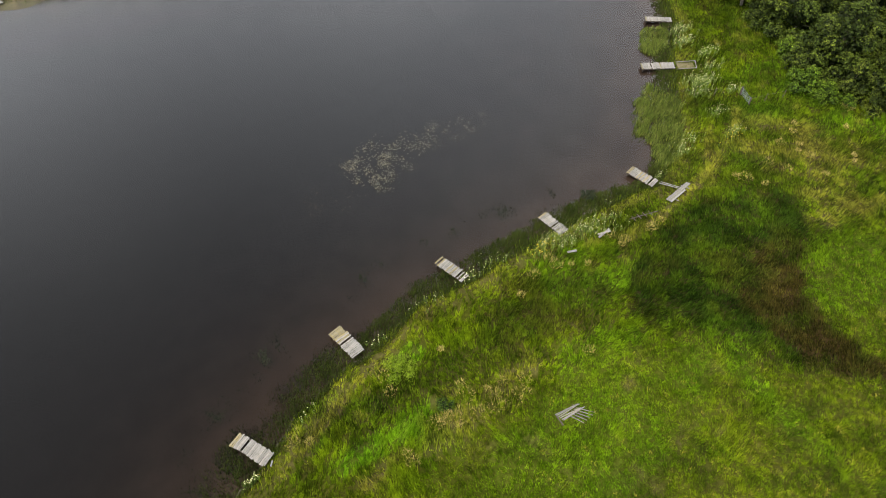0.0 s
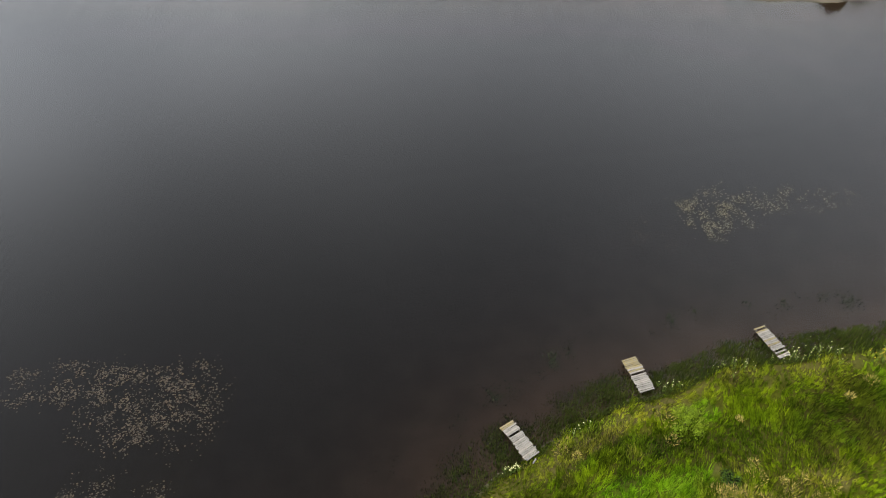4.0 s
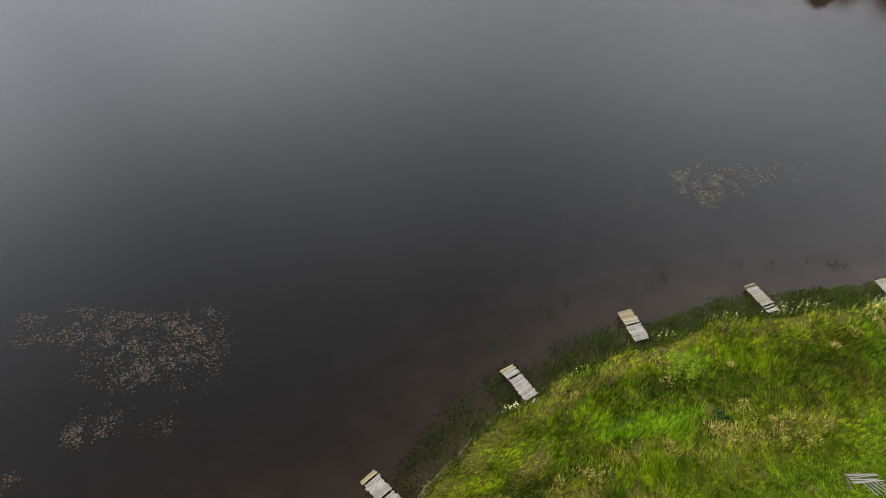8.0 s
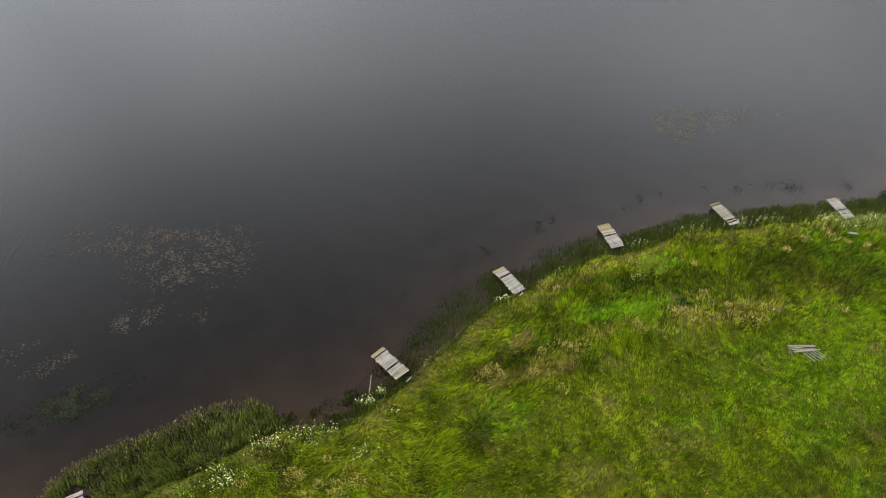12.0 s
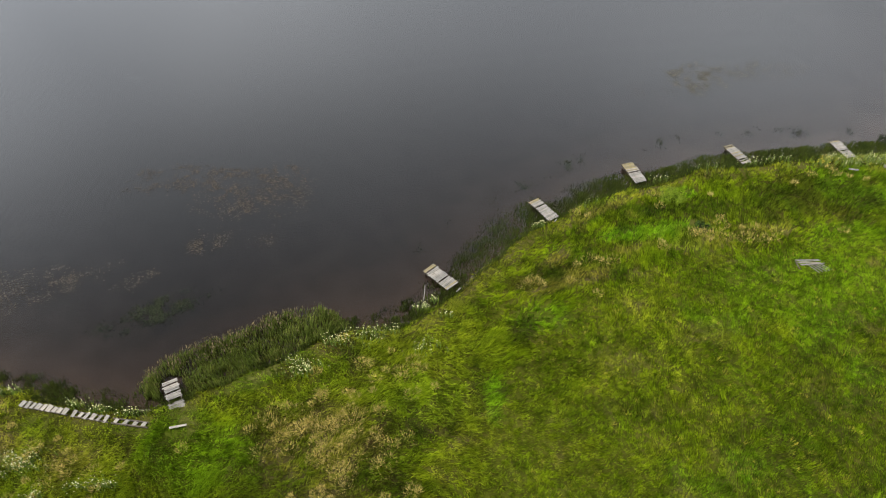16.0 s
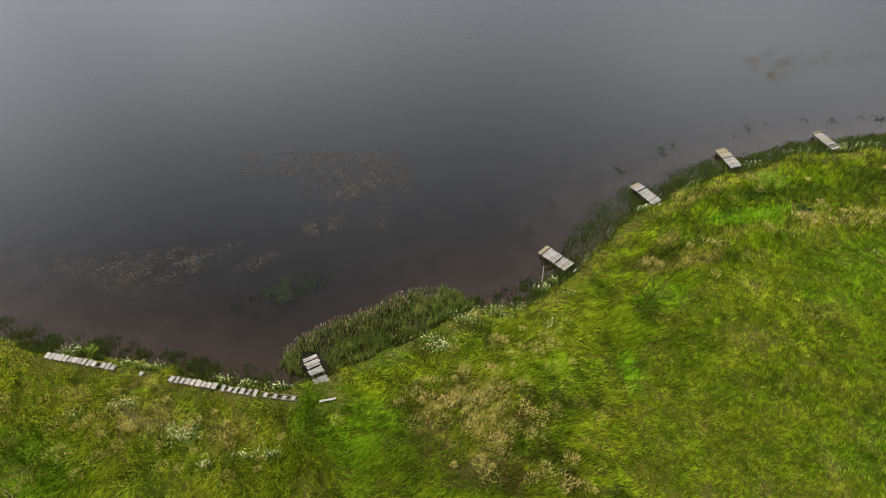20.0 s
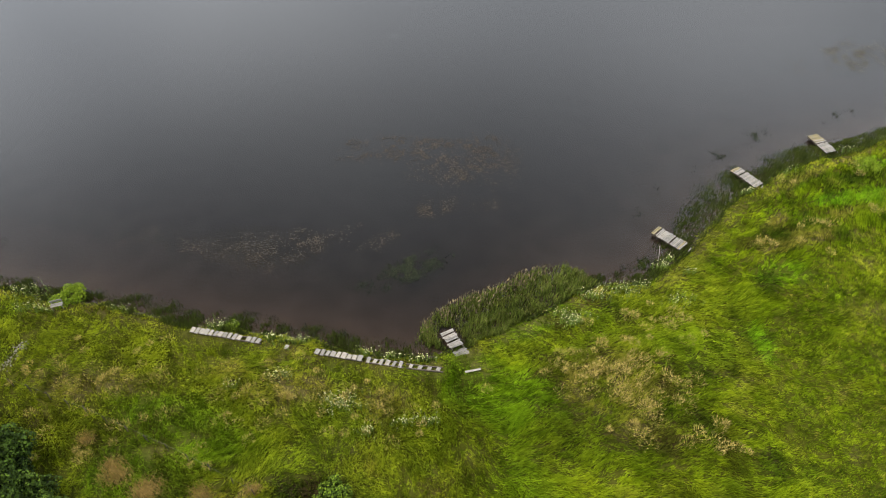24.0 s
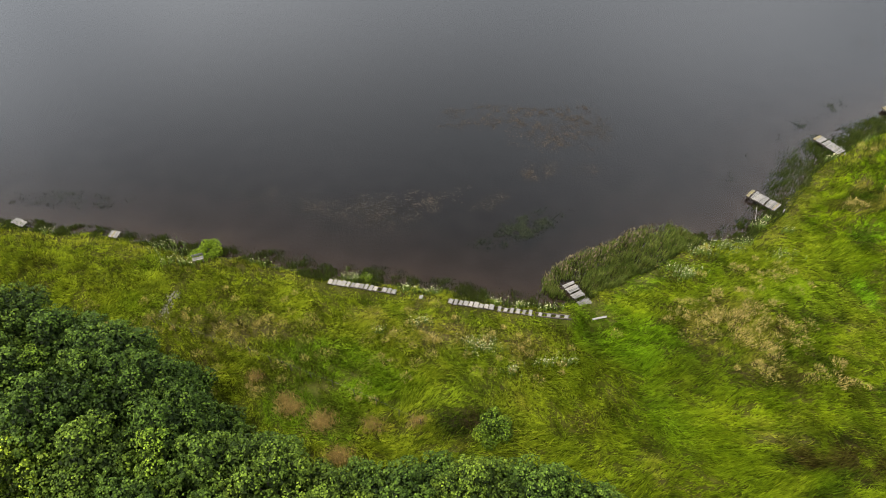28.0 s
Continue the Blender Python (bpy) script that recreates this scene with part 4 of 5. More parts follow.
# ---- trees ----
def sprays(centres, radii, n, leaves, size, ball, seed, flat=0.85, inner=600, gap=1.25, core=None):
    """Leafy sprays over rounded boughs: each a small dome of leaves, with larger leaves, coloured dark as shade, behind
    them and in the core.
    """
    rng = np.random.default_rng(seed)
    C, R0 = np.array(centres), np.array(radii)
    w = R0 ** 2
    own = rng.normal(0, 0.14, len(R0))           # each bough is a little lighter or darker
    unit = lambda v: v / np.linalg.norm(v, axis=-1, keepdims=True)

    def on_boughs(m, lo, hi):
        k = rng.choice(len(R0), m, p=w / w.sum())
        d = rng.normal(0, 1, (m, 3))
        d[:, 2] = np.abs(d[:, 2]) * 1.3 - 0.35
        d = unit(d)
        return C[k] + d * (R0[k] * rng.uniform(lo, hi, m))[:, None] * np.array([1, 1, flat]), d, k

    p, d, kk = on_boughs(n * 9, 0.86, 1.1)
    rel = (p[:, None, :] - C[None]) / np.array([1, 1, flat])
    deep = np.any(np.linalg.norm(rel, axis=2) < 0.8 * R0[None], axis=1)
    p, d, kk = p[~deep], d[~deep], kk[~deep]     # only over the outside of the crown
    pick, kept = [], np.full((n, 3), 1e9)
    for k in range(len(p)):                      # sprays keep apart, with shaded gaps between them
        if len(pick) == n:
            break
        if np.min(np.sum((kept - p[k]) ** 2, 1)) > (ball * gap) ** 2:
            kept[len(pick)] = p[k]
            pick.append(k)
    p, d, kk, n = p[pick], d[pick], kk[pick], len(pick)
    up = unit(d * 0.7 + np.array([0, 0, 0.7]) + rng.normal(0, 0.15, (n, 3)))
    m = n * leaves
    P, U = np.repeat(p, leaves, 0), np.repeat(up, leaves, 0)
    R = np.repeat(ball * rng.uniform(0.6, 1.3, n), leaves)[:, None]
    o = unit(rng.normal(0, 1, (m, 3)) + U * 0.8)
    base = P + o * R * rng.uniform(0.75, 1.0, m)[:, None]
    nrm = unit(o * 0.9 + U * 0.5 + rng.normal(0, 0.25, (m, 3)))
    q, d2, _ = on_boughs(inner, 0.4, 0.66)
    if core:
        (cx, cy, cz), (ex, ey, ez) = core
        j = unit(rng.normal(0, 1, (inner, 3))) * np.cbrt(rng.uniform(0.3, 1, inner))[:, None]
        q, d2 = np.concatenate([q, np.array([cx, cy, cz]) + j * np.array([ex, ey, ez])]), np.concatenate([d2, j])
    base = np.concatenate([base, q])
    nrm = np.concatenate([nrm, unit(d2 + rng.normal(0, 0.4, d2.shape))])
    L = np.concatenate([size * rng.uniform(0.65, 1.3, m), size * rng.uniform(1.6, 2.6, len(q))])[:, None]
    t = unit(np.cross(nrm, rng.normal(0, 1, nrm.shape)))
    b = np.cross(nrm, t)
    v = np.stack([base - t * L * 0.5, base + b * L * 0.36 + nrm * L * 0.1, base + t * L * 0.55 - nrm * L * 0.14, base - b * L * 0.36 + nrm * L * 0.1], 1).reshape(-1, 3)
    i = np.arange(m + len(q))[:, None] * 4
    young_lit = np.repeat(rng.normal(0.42, 0.13, n) + own[kk] + 0.26 * d[:, 2] - 0.06, leaves) + 0.22 * np.sum(o * U, 1) + rng.normal(0, 0.1, m)   # young shoot tips; upper bough sides painted lighter, as lit from above
    # inner and core leaves get the darkest tone, shade painted into the crown
    tone = np.repeat(np.clip(np.concatenate([young_lit, rng.normal(0.0, 0.05, len(q))]), 0, 1), 4)
    return v, [i + np.array([[0, 1, 2]]), i + np.array([[0, 2, 3]])], dict(tone=tone)


def limb_mesh(bm, a, b, r1, r2, sides=7):
    a, b = Vector(a), Vector(b)
    q = (b - a).to_track_quat("Z", "Y")
    ra = [bm.verts.new(a + q @ Vector((r1 * math.cos(6.2832 * k / sides), r1 * math.sin(6.2832 * k / sides), 0))) for k in range(sides)]
    rb = [bm.verts.new(b + q @ Vector((r2 * math.cos(6.2832 * k / sides), r2 * math.sin(6.2832 * k / sides), 0))) for k in range(sides)]
    for k in range(sides):
        bm.faces.new((ra[k], ra[(k + 1) % sides], rb[(k + 1) % sides], rb[k]))
    bm.faces.new(rb)


def tree(tall, spread, seed, tips, mat, label, leaf=0.16, boughs=13, low=0.2):
    rnd = random.Random(seed)
    ob = tagged(new("tree"), label, "tree", "broadleaf trees on the bank")
    bm = bmesh.new()
    limb_mesh(bm, (0, 0, -0.3), (0.1, 0.05, tall * 0.3), 0.024 * tall, 0.018 * tall)
    limb_mesh(bm, (0.1, 0.05, tall * 0.3), (0, 0.1, tall * 0.6), 0.018 * tall, 0.006 * tall)
    part("trunk", bm, M_BARK, ob)
    cs, rs = [], []
    big = tall > 4
    tries = 0
    while len(cs) < boughs and tries < 900:      # boughs spread over the crown, apart from one another
        tries += 1
        h = 1 - (1 - low) * rnd.random() ** 1.5
        prof = math.sin(math.pi * min(0.97, 0.18 + h * 0.8)) ** 0.7
        reach = spread * prof * (0.55 + 0.45 * rnd.random()) if h < 0.85 else spread * prof * rnd.random()
        a = rnd.uniform(0, 6.2832)
        c = (reach * math.cos(a), reach * math.sin(a), tall * (h - 0.05))
        r = rnd.uniform(0.7, 1.25) * spread * (0.29 if big else 0.4)
        if all((Vector(c) - Vector(e)).length > 0.86 * (r + q) for e, q in zip(cs, rs)):
            cs.append(c)
            rs.append(r)
    for c in cs[:9]:
        bm = bmesh.new()
        limb_mesh(bm, (0.05, 0.05, c[2] * 0.6), c, 0.009 * tall, 0.003 * tall, 5)
        part("limb", bm, M_BARK, ob)
    v, f, young_lit = sprays(cs, rs, tips, 26, leaf, 0.33 if big else 0.26, seed, 0.8, 3 * tips, 1.15,
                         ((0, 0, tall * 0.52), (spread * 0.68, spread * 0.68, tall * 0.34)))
    part("crown", mesh_of("crown", v, f, mat, young_lit), None, ob)
    return ob


DEEP = "dark green sycamore-like tree with a dense lumpy crown"
DIM = "dark green broadleaf tree at the edge of a wood"
TREES = [tree(9.0, 3.5, 1, 620, M_LEAF, DEEP, 0.16, 34), tree(8.2, 3.1, 2, 560, M_LEAF, DEEP, 0.16, 30), tree(8.6, 3.3, 7, 600, M_LEAF, DEEP, 0.17, 32),
         tree(7.6, 2.3, 3, 380, M_LEAF_YOUNG, "yellow-green young tree standing among darker ones", 0.15, 20),
         tree(3.2, 2.0, 4, 260, M_LEAF, "low dark green thicket under the trees", 0.15, 14, 0.1),
         tree(2.6, 1.5, 5, 160, M_LEAF_YOUNG, "low yellow-green bush at the wood's edge", 0.13, 12, 0.1),
         tree(9.0, 3.6, 11, 620, M_LEAF_DARK, DIM, 0.17, 30, 0.1), tree(8.4, 3.3, 12, 600, M_LEAF_DARK, DIM, 0.17, 30, 0.1),
         tree(3.6, 2.0, 14, 260, M_LEAF_DARK, "dim olive-green thicket at the foot of a wood", 0.12, 14, 0.08)]
PLACES = [(-60.5, -17.5, 0, 1), (-56.5, -19.3, 1, 1.05), (-52.9, -21.0, 2, 1), (-50.3, -23.6, 0, 0.95), (-47.6, -26.6, 1, 1.0), (-44.4, -29.4, 2, 0.95),
          (-41, -30.4, 0, 0.95), (-37.2, -32.4, 1, 0.95), (-33.3, -31.9, 2, 0.9), (-29.0, -31.6, 0, 0.9), (-25.3, -31.9, 1, 0.95), (-22.3, -33.4, 2, 0.85),
          (-64.5, -20, 1, 1), (-59, -23, 2, 1.05), (-55, -25.3, 0, 1.05), (-51.3, -28.2, 1, 1.05), (-47.8, -31.6, 2, 1.0), (-43.5, -34, 0, 1), (-38.5, -36.3, 2, 1),
          (-33, -36, 1, 1), (-27, -36, 0, 1),  (-66, -14.5, 2, 0.9),
          (-57.3, -21.5, 3, 1.1), (-47.3, -28.6, 3, 1.1), (-31.0, -34.0, 3, 1.05), (-56, -29, 3, 1.1),
          (-57.6, -16.2, 4, 1), (-53, -18.2, 4, 1), (-49, -21.3, 4, 1.1), (-45.8, -24.6, 4, 1), (-42.5, -27, 4, 1), (-35.4, -29.4, 4, 1), (-31.2, -28.9, 4, 1), (-26.8, -29.3, 4, 0.9),
          (83.5, 35, 7, 1.05), (84, 27.5, 6, 1.15), (80.6, 22.6, 7, 1.0), (78.4, 15.8, 6, 0.95), (80.5, 9.2, 7, 1.0), (86.5, 20, 7, 1.2), (89, 26.5, 6, 1.2),
          (86.5, 12.5, 6, 1.1), (87, 40, 7, 1.1), (93, 18, 6, 1.2), (81.0, 30.5, 3, 1.15), (92, 10, 7, 1.2), (87, 5, 6, 1.0), (94, 30, 7, 1.2), (90, 34, 6, 1.15),
          (74.4, 15.4, 5, 0.55), (75.0, 13.2, 5, 0.75), (75.8, 11.2, 5, 0.5), (77.6, 20.6, 5, 0.8), (76.6, 17.4, 8, 0.8), (79.5, 26.4, 8, 0.9), (78.0, 8.6, 8, 0.9),
          (77.6, 12.6, 8, 1.0), (79.0, 5.2, 7, 0.8), (84, 3, 7, 0.9),
          (66, 79.5, 6, 0.8), (70, 78.5, 7, 0.9), (58.6, 66.4, 4, 0.75), (76, 77, 6, 1.0)]
used = set()
for k, (px, py, kind, s) in enumerate(PLACES):
    m = pose(px, py, at(px, py) - 0.1, 0, 0, k * 77)
    if kind not in used:
        used.add(kind)
        TREES[kind].matrix_basis = m
    else:
        c = copy_thing(TREES[kind], m)
        c.scale = (s, s, s)


def bush(x, y, tall, spread, seed, mat, label, tips=260, leaf=0.1):
    rnd = random.Random(seed)
    ob = tagged(new("bush"), label, "bush")
    ob.matrix_world = pose(x, y, at(x, y), 0, 0, seed * 40)
    cs, rs = [], []
    for k in range(16):
        a, q = rnd.uniform(0, 6.28), math.sqrt(rnd.random())
        cs.append((spread * q * math.cos(a), spread * q * math.sin(a), tall * rnd.uniform(0.25, 0.8) * (1.1 - 0.5 * q)))
        rs.append(rnd.uniform(0.6, 1.1) * spread * 0.4)
    for k in range(5):
        bm = bmesh.new()
        limb_mesh(bm, (0, 0, -0.05), cs[k], 0.025, 0.008, 5)
        part("stem", bm, M_BARK, ob)
    v, f, young_lit = sprays(cs, rs, tips, 8, leaf, 0.13, seed, 0.85, tips)
    part("foliage", mesh_of("foliage", v, f, mat, young_lit), None, ob)
    return ob


bush(22.7, 7.0, 0.9, 1.15, 1, M_LEAF_LIGHT, "bright yellow-green round bush in tall grass", 700, 0.07)
bush(-51.2, -4.3, 1.4, 1.2, 2, M_LEAF_LIGHT, "pale green willow bush at the water's edge", 420, 0.12)
bush(-27.2, -24.4, 1.5, 1.15, 3, M_LEAF_YOUNG, "pale green feathery shrub at the edge of the meadow", 420, 0.13)
bush(24.3, 2.7, 0.7, 0.6, 4, M_LEAF, "small dark green bush in the grass", 160, 0.09)
bush(46.5, 15.0, 0.8, 0.6, 6, M_WEED, "dark clump of weed standing in the shallows", 160, 0.1)
bush(-36.5, -8.2, 0.6, 0.5, 8, M_LEAF_LIGHT, "low green herbs beside the boardwalk", 120, 0.09)


def tuft(x, y, r, tall, n, mat, label, seed, name="seed_stalks", cat="plants"):
    rng = np.random.default_rng(seed)
    a, q = rng.uniform(0, 6.28, n), rng.random(n) ** 0.75 * r * rng.choice((0.6, 1.0, 1.3), n)
    px, py = x + q * np.cos(a) + rng.normal(0, 0.2, n), y + q * np.sin(a) * 0.8 + rng.normal(0, 0.2, n)
    v, f = blades(px, py, height(px, py) + 0.25, tall * 0.6 * rng.uniform(0.5, 1.3, n), rng.uniform(0.012, 0.026, n), np.clip(rng.normal(0.5, 0.2, n), 0.05, 0.95), rng.uniform(0, 6.28, n), rng)
    return tagged(new(name, mesh_of(name, v, f, mat)), label, cat, kind="stuff")


for k, (x, y, r) in enumerate([(-39, -23.2, 1.2), (-41.2, -22.0, 1.0), (-37.6, -26, 1.1), (-44.3, -19, 0.6), (-35.4, -23.6, 0.8), (-32.2, -23.4, 0.6), (-41.8, -21.2, 0.7)]):
    tuft(x, y, r * 0.9, 0.55, int(1500 * r * r), M_RUST, "rust-brown seed stalks standing in the meadow", 60 + k)


def straw_clumps(label, regions, seed):
    """Fuzzy straw-coloured seed heads in loose clumps: middle, reach and count of each region."""
    rng = np.random.default_rng(seed)
    X, Y, A = [], [], []
    for cx, cy, rx, ry, n in regions:
        ux, uy = cx + rng.normal(0, 0.5, n) * rx, cy + rng.normal(0, 0.5, n) * ry
        r = rng.uniform(0.2, 0.75, n)
        m = 80
        a, q = rng.uniform(0, 6.28, (n, m)), np.sqrt(rng.random((n, m))) * r[:, None]
        X.append((ux[:, None] + q * np.cos(a)).ravel())
        Y.append((uy[:, None] + q * np.sin(a)).ravel())
        A.append(a.ravel())
    x, y, a = np.concatenate(X), np.concatenate(Y), np.concatenate(A)
    k = (inland(x, y) > 0.5) & (cleared(x, y) < 0.2)
    x, y, a = x[k], y[k], a[k]
    n = len(x)
    lift = 0.38 + 0.15 * rng.random(n)
    v, f = blades(x, y, height(x, y) + lift, rng.uniform(0.16, 0.34, n), rng.uniform(0.018, 0.036, n), np.clip(rng.normal(0.55, 0.2, n), 0.1, 0.95), a + rng.normal(0, 0.5, n), rng, True)
    return tagged(new("seed_heads", mesh_of("seed_heads", v, f, M_STRAW)), label, "grass", kind="stuff")


straw_clumps("fuzzy straw-coloured seed heads over dark herbs",
             [(-7, -15, 4.4, 3.6, 55), (-5, -19, 3, 4, 28), (-1.5, -22, 2, 3, 12), (-46, -13.5, 12, 4, 40), (-32, -15, 10, 4, 36), (-40, -20, 10, 5, 20),
              (-24, -18, 7, 4, 22), (24, 1.2, 7, 1.6, 12), (12, -2.0, 5, 3.6, 12), (29, 2.4, 7, 2.0, 8), (17, 6, 10, 2, 8), (-2, -11, 5, 3, 16), (66, 9, 8, 4, 16), (47, 9, 6, 2, 6), (36, 9, 8, 2, 6)], 77)


# ---- flowers ----
def flower_clump(x, y, r, n, seed, mat=None, tall=0.75, label="clump of white umbel flowers in long grass"):
    rng = np.random.default_rng(seed)
    r, n = r * 1.25, int(n * 1.4)
    ob = tagged(new("flower_clump"), label, "flowers", "wild flower clumps")
    px, py = rng.normal(0, 0.6, n) * r, rng.normal(0, 0.35, n) * r
    ob.matrix_world = pose(x, y, at(x, y))
    gz = height(x + px, y + py) - at(x, y)
    hz = gz + tall * rng.uniform(0.7, 1.2, n)
    v, f = blades(np.repeat(px, 3), np.repeat(py, 3), np.repeat(gz, 3), np.repeat(hz - gz, 3) * rng.uniform(0.6, 1, 3 * n), np.full(3 * n, 0.05), rng.uniform(0.05, 0.5, 3 * n), rng.uniform(0, 6.28, 3 * n), rng)
    tagged(part("stem", mesh_of("stem", v, f, M_STEM), None, ob), kind="stuff")
    rr = rng.uniform(0.018, 0.042, n)
    V = [np.stack([px, py, hz + 0.025], 1)]
    for t in np.linspace(0, 6.2832, 7)[:-1]:
        V.append(np.stack([px + rr * np.cos(t), py + rr * np.sin(t), hz - rng.uniform(0, 0.02, n)], 1))
    V = np.stack(V, 1).reshape(-1, 3)
    i = np.arange(n)[:, None] * 7
    F = np.concatenate([i + np.array([[0, k, k % 6 + 1]]) for k in range(1, 7)])
    tagged(part("blossom", mesh_of("blossom", V, [F], mat or M_FLOWER), None, ob), kind="stuff")
    return ob


CLUMPS = [(-31.7, -14.0, 0.7, 30), (-35.1, -14.7, 0.5, 14), (-26.7, -16.8, 1.0, 75), (-28, -16, 0.6, 18), (-25.0, -19.3, 0.5, 20), (-22.3, -18.6, 0.7, 28), (-20.6, -18.6, 0.5, 20),
          (-8.8, -9.9, 0.9, 60), (-5.3, -7.0, 1.3, 36), (-3.2, -6.7, 1.2, 36), (-6.8, -7.3, 0.7, 26), (0.1, -8.5, 1.0, 24), (-54.5, -3.7, 1.3, 50), (-53.5, -5.9, 0.9, 24), (-52.2, -6.1, 0.5, 14),
          (-37.6, -8.2, 0.8, 34), (-32.9, -9.9, 0.7, 26), (-30.9, -10.3, 0.7, 26), (-25.2, -11.7, 0.6, 22), (-23.3, -12.3, 0.6, 24), (-21.1, -12.7, 0.7, 24), (-9.8, -9.0, 0.6, 10),
          (41.0, 11.3, 1.0, 46), (44.9, 11.2, 1.4, 60), (43.0, 11.6, 0.9, 34), (39.8, 12.0, 0.9, 36), (71.5, 30.5, 1.1, 70), (70.1, 28.5, 1.1, 60), (70.9, 25.4, 1.0, 40), (67.2, 21.8, 1.3, 60),
          (66.0, 22.6, 1.1, 46), (68.3, 19.0, 0.8, 24), (65.3, 20.7, 1.2, 46), (57.6, 15.0, 0.9, 36), (59.3, 15.8, 0.8, 26), (63.4, 14.1, 0.8, 22), (64.3, 17.2, 1.0, 28), (69.5, 23.2, 0.9, 30),
          (10.4, 4.7, 0.45, 22), (31.9, 12.2, 0.8, 24), (34.5, 12.3, 1.0, 22), (22.6, 10.4, 0.7, 12), (27.5, 11.6, 0.9, 14), (-0.1, -4.0, 0.5, 26), (1.0, -3.2, 0.4, 14), (1.8, -5.5, 0.5, 8), (15.5, 7.4, 0.6, 8),
          (53.6, 13.4, 0.5, 12), (-66, -0.9, 0.8, 14), (-46, -6.1, 0.7, 14)]
for k, (x, y, r, n) in enumerate(CLUMPS):
    flower_clump(x, y, r, n, 400 + k)
flower_clump(38.8, 11.6, 0.9, 40, 470, M_YELLOW, 0.7, "clump of yellow flowers beside a dock")
flower_clump(63.0, 13.8, 0.8, 26, 471, M_YELLOW, 0.6, "yellow flowers beside the worn path")


# ---- boards, rails and fences ----
def lay(p, q, z=None, lift=0.0):
    """A pose at the middle of p and q with x along them, sloping with the ground unless z is given."""
    pz, qz = (at(*p), at(*q)) if z is None else (z, z)
    a, b = Vector((*p, pz + lift)), Vector((*q, qz + lift))
    d = b - a
    return pose(*((a + b) / 2), 0, -math.degrees(math.atan2(d.z, math.hypot(d.x, d.y))), math.degrees(math.atan2(d.y, d.x))), d.length


STEPS = []
for s in range(4):
    me = bpy.data.meshes.new("board")
    bm = box(0.37, 0.56, 0.04, 0.006, 0.03, 500 + s)
    bm.to_mesh(me)
    bm.free()
    me.materials.append(M_PALE)
    STEPS.append(me)
walkway = tagged(new("boardwalk"), "bleached boardwalk of short cross boards, some sunk in grass", "boardwalk")
walkway.matrix_world = pose(-30, -11, 0)
rnd = random.Random(9)
RUNS = [(-39.7, -8.65, -33.8, -10.2, 15), (-31.9, -10.75, -31.5, -10.85, 1), (-29.4, -11.4, -25.6, -12.35, 9), (-25.4, -12.4, -22.4, -13.15, 6), (-22.2, -13.2, -19.4, -13.8, 4)]
for ax, ay, bx, by, n in RUNS:
    for k in range(n):
        if n > 10 and k == 11:
            continue
        t = (k + 0.5) / n
        x, y = ax + (bx - ax) * t, ay + (by - ay) * t
        p = part("board", STEPS[rnd.randrange(4)], None, walkway)
        p.matrix_local = pose(x + 30, y + 11, at(x, y) + (0.24 if n > 6 else 0.16) + rnd.uniform(-0.02, 0.02), rnd.uniform(-4, 4), rnd.uniform(-4, 4),
                              math.degrees(math.atan2(by - ay, bx - ax)) - 8 + rnd.uniform(-6, 6)) @ Matrix.Diagonal((rnd.uniform(0.8, 1.12) * (1 if n > 6 else 0.85), rnd.uniform(0.8, 1.1) * (1 if n > 4 else 0.75), 1, 1))
for ax, ay, bx, by, n in RUNS:
    if n > 2:
        for s in (-0.22, 0.22):
            m, L = lay((ax, ay + s), (bx, by + s), None, 0.14 if n > 6 else 0.06)
            part("bearer", box(L, 0.08, 0.12, 0.006), M_DARKWOOD, walkway, "", pose(30, 11, 0) @ m)

pile = tagged(new("stake_pile"), "small heap of bleached wooden stakes lying on the field", "wood pile")
pile.matrix_world = pose(31.5, -2.1, at(31.5, -2.1))
for k in range(6):
    part("stake", rod(0.036, 0.03, 1.7 + 0.1 * (k % 3), 6, k, 0.012), M_PALE, pile, "", pose(-0.95 + 0.05 * k, 0.40 - 0.13 * k, 0.24 + 0.05 * (k % 2), 0, 90, (k % 3 - 1) * 3))
for k in range(5):
    part("stake", rod(0.034, 0.028, 1.35, 6, 10 + k, 0.012), M_PALE, pile, "", pose(-0.2 + 0.22 * k, 0.1, 0.17, 0, 88, -62 + 4 * k))
for k in range(2):
    part("bearer", rod(0.06, 0.05, 1.0, 6, 20 + k, 0.01), M_DARKWOOD, pile, "", pose(-0.85 + 1.5 * k, -0.5, 0.06, -90, 0, 0))


def board_thing(name, label, cat, boards, seed, mat=None):
    """Loose boards: ends, width and lift of each."""
    ob = tagged(new(name), label, cat)
    x0, y0 = boards[0][0]
    ob.matrix_world = pose(x0, y0, 0)
    for k, (p, q, wide, lift) in enumerate(boards):
        m, L = lay(p, q, None, lift)
        part("board", box(L, wide, 0.045, 0.006, 0.012, seed + k), mat or M_WOOD, ob, "", pose(-x0, -y0, 0) @ m)
    return ob


board_thing("board_platform", "bleached board walkway lying across the bank by a dock", "platform",
            [((51.85, 10.58), (55.0, 11.32), 0.19, 0.3), ((51.9, 10.37), (55.05, 11.11), 0.19, 0.31), ((51.95, 10.16), (54.1, 10.67), 0.19, 0.3), ((52.4, 10.9), (52.7, 9.95), 0.12, 0.22), ((54.3, 11.4), (54.55, 10.6), 0.12, 0.22)], 700, M_PALE)
board_thing("gangway", "two weathered rails leading from a dock to the bank", "gangway", [((52.95, 12.75), (53.75, 11.1), 0.1, 0.32), ((53.2, 12.8), (53.95, 11.2), 0.08, 0.3)], 710)
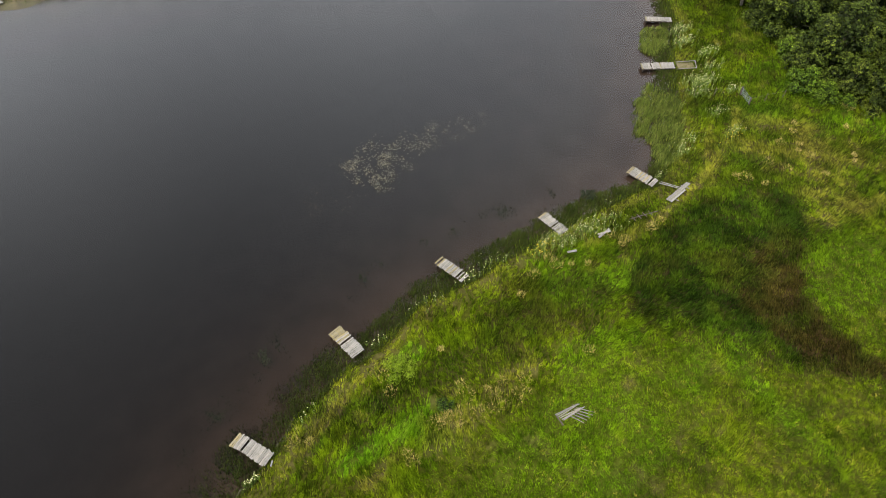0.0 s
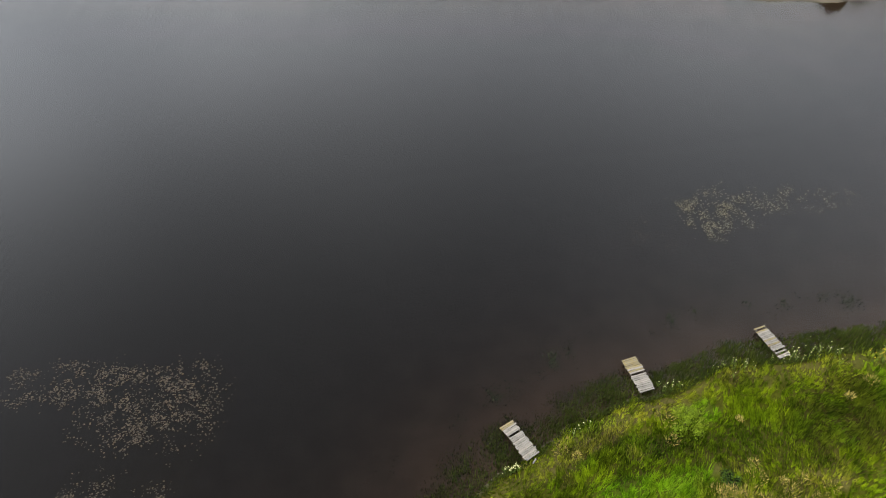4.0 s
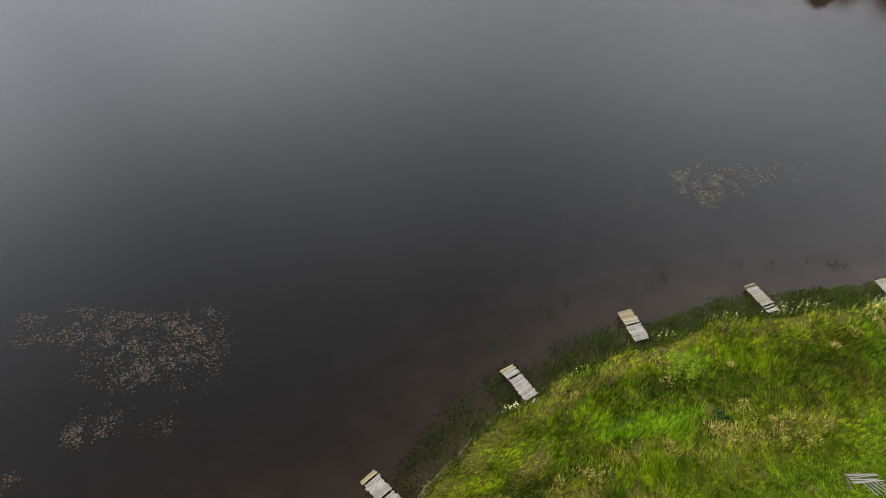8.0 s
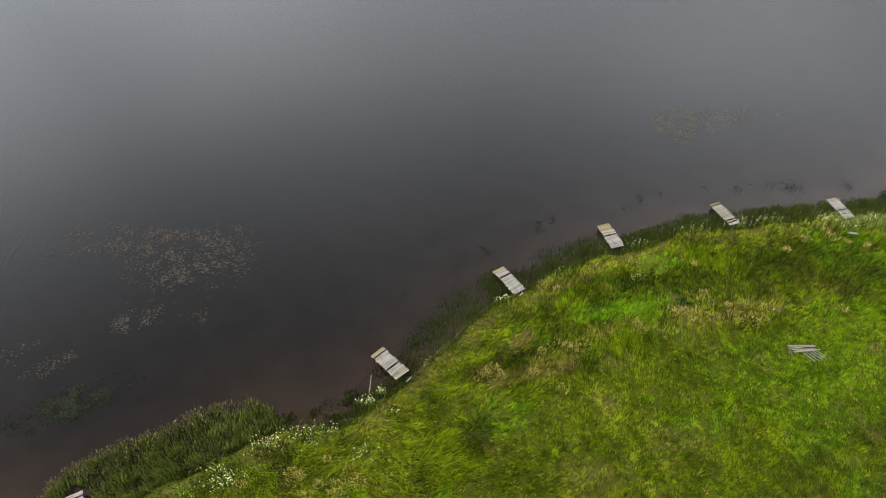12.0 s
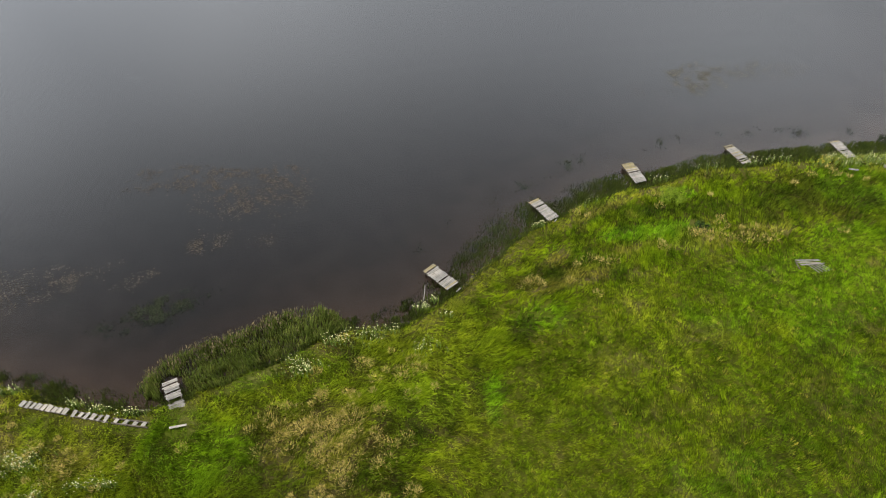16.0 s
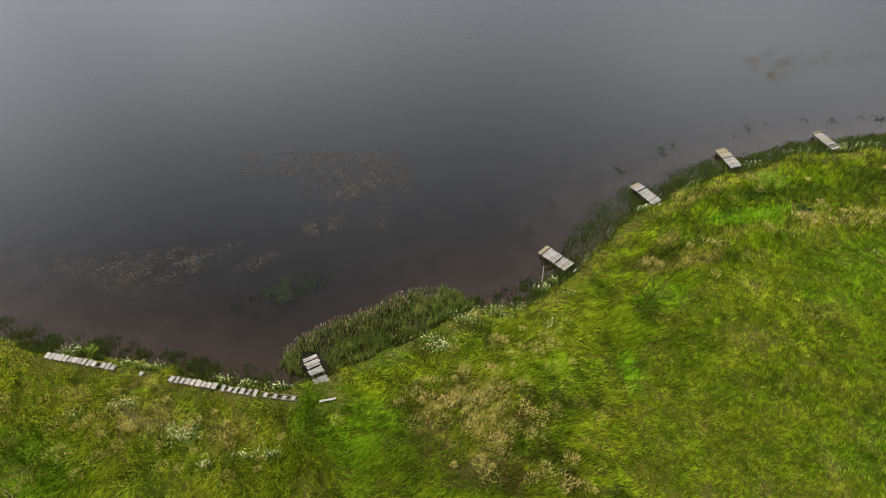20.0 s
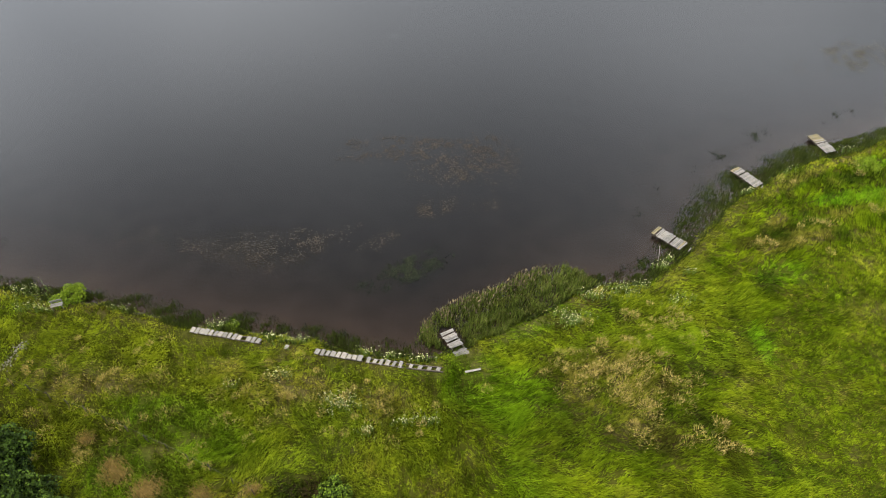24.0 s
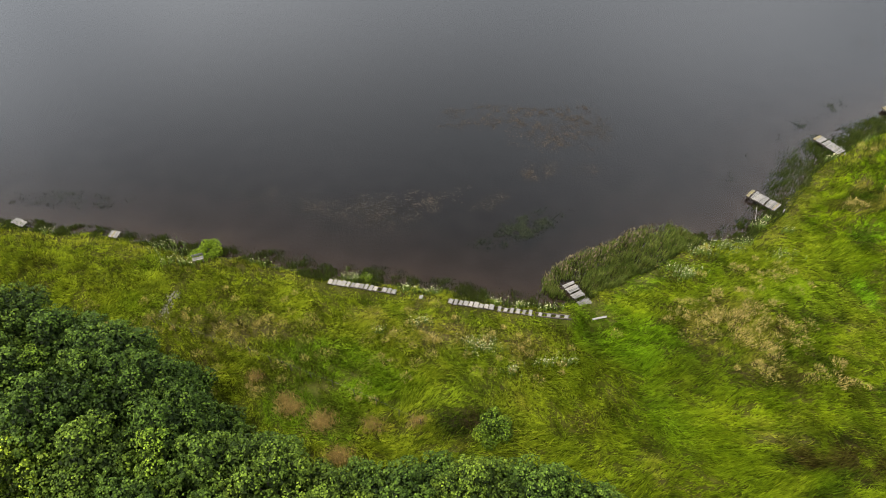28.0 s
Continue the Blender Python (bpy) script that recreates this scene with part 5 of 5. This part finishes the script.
board_thing("broken_boards", "broken grey boards lying in the grass", "boards", [((43.7, 10.05), (45.2, 10.45), 0.2, 0.32), ((43.9, 10.4), (45.1, 10.15), 0.16, 0.36)], 720)
board_thing("fallen_rail", "fallen dark rail with short rungs in the grass", "rail",
            [((47.4, 10.45), (50.2, 9.9), 0.08, 0.3)] + [((47.8 + 0.55 * k, 10.65 - 0.1 * k), (47.75 + 0.55 * k, 10.0 - 0.1 * k), 0.07, 0.33) for k in range(4)], 730, M_DARKWOOD)
board_thing("loose_board", "single grey board lying in the grass", "board", [((40.4, 10.1), (41.15, 9.8), 0.2, 0.35)], 740)
board_thing("loose_board", "bleached plank lying on the bank", "board", [((-17.75, -14.3), (-16.55, -14.15), 0.16, 0.25)], 745)
board_thing("loose_board", "short plank at the shore end of a dock", "board", [((2.75, -2.5), (3.15, -2.05), 0.12, 0.25)], 750)
board_thing("loose_board", "short plank at the shore end of a dock", "board", [((11.9, 5.05), (12.15, 5.4), 0.1, 0.25)], 755)
board_thing("timber_edging", "timber edging round a bare earth plot behind a dock", "edging",
            [((67.0, 26.2), (68.9, 25.2), 0.08, 0.2), ((68.9, 25.25), (68.15, 24.15), 0.09, 0.21), ((66.3, 25.1), (68.15, 24.15), 0.06, 0.2)], 760)
plot = part("earth_plot", box(1.9, 1.05, 0.12, 0.03, 0.03, 5), M_EARTH)
plot.matrix_world = pose(67.6, 25.2, at(67.6, 25.2) + 0.03, 0, 0, -28)
tagged(plot, "bare brown earth inside timber edging", "soil")

stick = part("stick", rod(0.035, 0.025, 1.5, 6, 3, 0.02), M_PALE)
stick.matrix_world = pose(0.0, -3.2, -0.1, -48, 14, 0)
tagged(stick, "pale stick leaning out of the shallows", "stick")


def slatted_seat(x, y, turn):
    ob = tagged(new("bench"), "small weathered slatted bench in tall grass", "bench")
    ob.matrix_world = pose(x, y, at(x, y), 0, 0, turn)
    for k in range(3):
        part("slat", box(0.95, 0.11, 0.03, 0.005), M_WOOD, ob, "", pose(0, -0.14 + 0.14 * k, 0.5))
    for k in range(2):
        part("back_slat", box(0.95, 0.03, 0.1, 0.005), M_WOOD, ob, "", pose(0, 0.24, 0.66 + 0.15 * k))
    for sx in (-0.4, 0.4):
        for sy in (-0.15, 0.24):
            part("leg", box(0.06, 0.06, 0.85 if sy > 0 else 0.48, 0.005), M_WOOD, ob, "", pose(sx, sy, 0.4 if sy > 0 else 0.24))
    return ob


slatted_seat(-51.4, -5.65, 14)

bm = bmesh.new()
rnd = random.Random(12)
for k in range(80):
    t = rnd.random()
    x, y = -52.3 - 0.6 * t + rnd.gauss(0, 0.25), -8.5 - 3.9 * (0.35 + 0.65 * t) + rnd.gauss(0, 0.2)
    r = rnd.uniform(0.03, 0.10)
    g = bmesh.ops.create_icosphere(bm, subdivisions=1, radius=r)
    for v in g["verts"]:
        v.co = Vector((v.co.x * rnd.uniform(0.8, 1.3), v.co.y, v.co.z * 0.6)) + Vector((x, y, at(x, y) + r * 0.3))
me = bpy.data.meshes.new("rubble")
bm.to_mesh(me)
bm.free()
me.materials.append(M_STONE)
tagged(new("rubble", me), "pale stones along a worn track", "stones", kind="stuff")


def wire_fence(name, label, points, seed, tall=1.0, wires=(0.9,)):
    """Posts at the points, with slack wires between them."""
    ob = tagged(new(name), label, "fence")
    x0, y0 = points[0]
    ob.matrix_world = pose(x0, y0, 0)
    rnd = random.Random(seed)
    for k, (x, y) in enumerate(points):
        part("post", rod(0.036, 0.032, tall * rnd.uniform(0.92, 1.08) + 0.3, 7, seed + k, 0.01), M_DARKWOOD, ob, "",
             pose(x - x0, y - y0, at(x, y) - 0.3, rnd.uniform(-4, 4), rnd.uniform(-4, 4), 0))
    for (ax, ay), (bx, by) in zip(points, points[1:]):
        for h in wires:
            bm = bmesh.new()
            a, b = Vector((ax - x0, ay - y0, at(ax, ay) + h * tall)), Vector((bx - x0, by - y0, at(bx, by) + h * tall))
            c = (a + b) / 2 - Vector((0, 0, 0.03))
            limb_mesh(bm, a, c, 0.004, 0.004, 4)
            limb_mesh(bm, c, b, 0.004, 0.004, 4)
            part("wire", bm, M_PALE, ob)
    return ob


wire_fence("wire_fence", "low wire fence with dark posts crossing the meadow",
           [(-53.0 + 1.62 * k, -13.4 - 0.64 * k - 0.012 * k * k) for k in range(14)], 800)
wire_fence("wire_fence", "wire fence running down to the lake", [(63.0, 21.8), (64.6, 20.7), (66.2, 19.6), (68.45, 18.2)], 820, 1.05)
wire_fence("wire_fence", "wire fence between a gate and the wood", [(67.85, 16.4), (69.6, 16.0), (71.6, 15.5)], 830, 1.05)


def field_gate(p, q):
    ob = tagged(new("field_gate"), "galvanised steel field gate, shut", "gate")
    m, L = lay(p, q)
    ob.matrix_world = m
    for h in (0.2, 0.36, 0.52, 0.68, 0.86):
        part("bar", rod(0.016, 0.016, L, 6), M_STEEL, ob, "", pose(-L / 2, 0, h, 0, 90, 0))
    for x in (-L / 2, 0, L / 2):
        part("upright", rod(0.022, 0.022, 0.78, 6), M_STEEL, ob, "", pose(x, 0.0, 0.14))
    for x in (-L / 2 - 0.14, L / 2 + 0.14):
        part("gate_post", rod(0.06, 0.055, 1.3, 8), M_DARKWOOD, ob, "", pose(x, 0, -0.3))
    return ob


field_gate((68.5, 18.05), (67.9, 16.55))
dock((3.6, 75.4), (4.9, 75.2), (5.1, 77.6), "pale dock on the far bank", (), 0, 90)
fx_, fy_ = scatter(9000, -5, 30, 70, 82, 45)
reed_bed("far_reeds", "dark reeds along the far bank", fx_, fy_, lambda x, y: smooth(-1.2, -0.2, inland(x, y)) * (1 - smooth(0.5, 1.5, inland(x, y))), M_REED, 1.2, 0.07, 46)
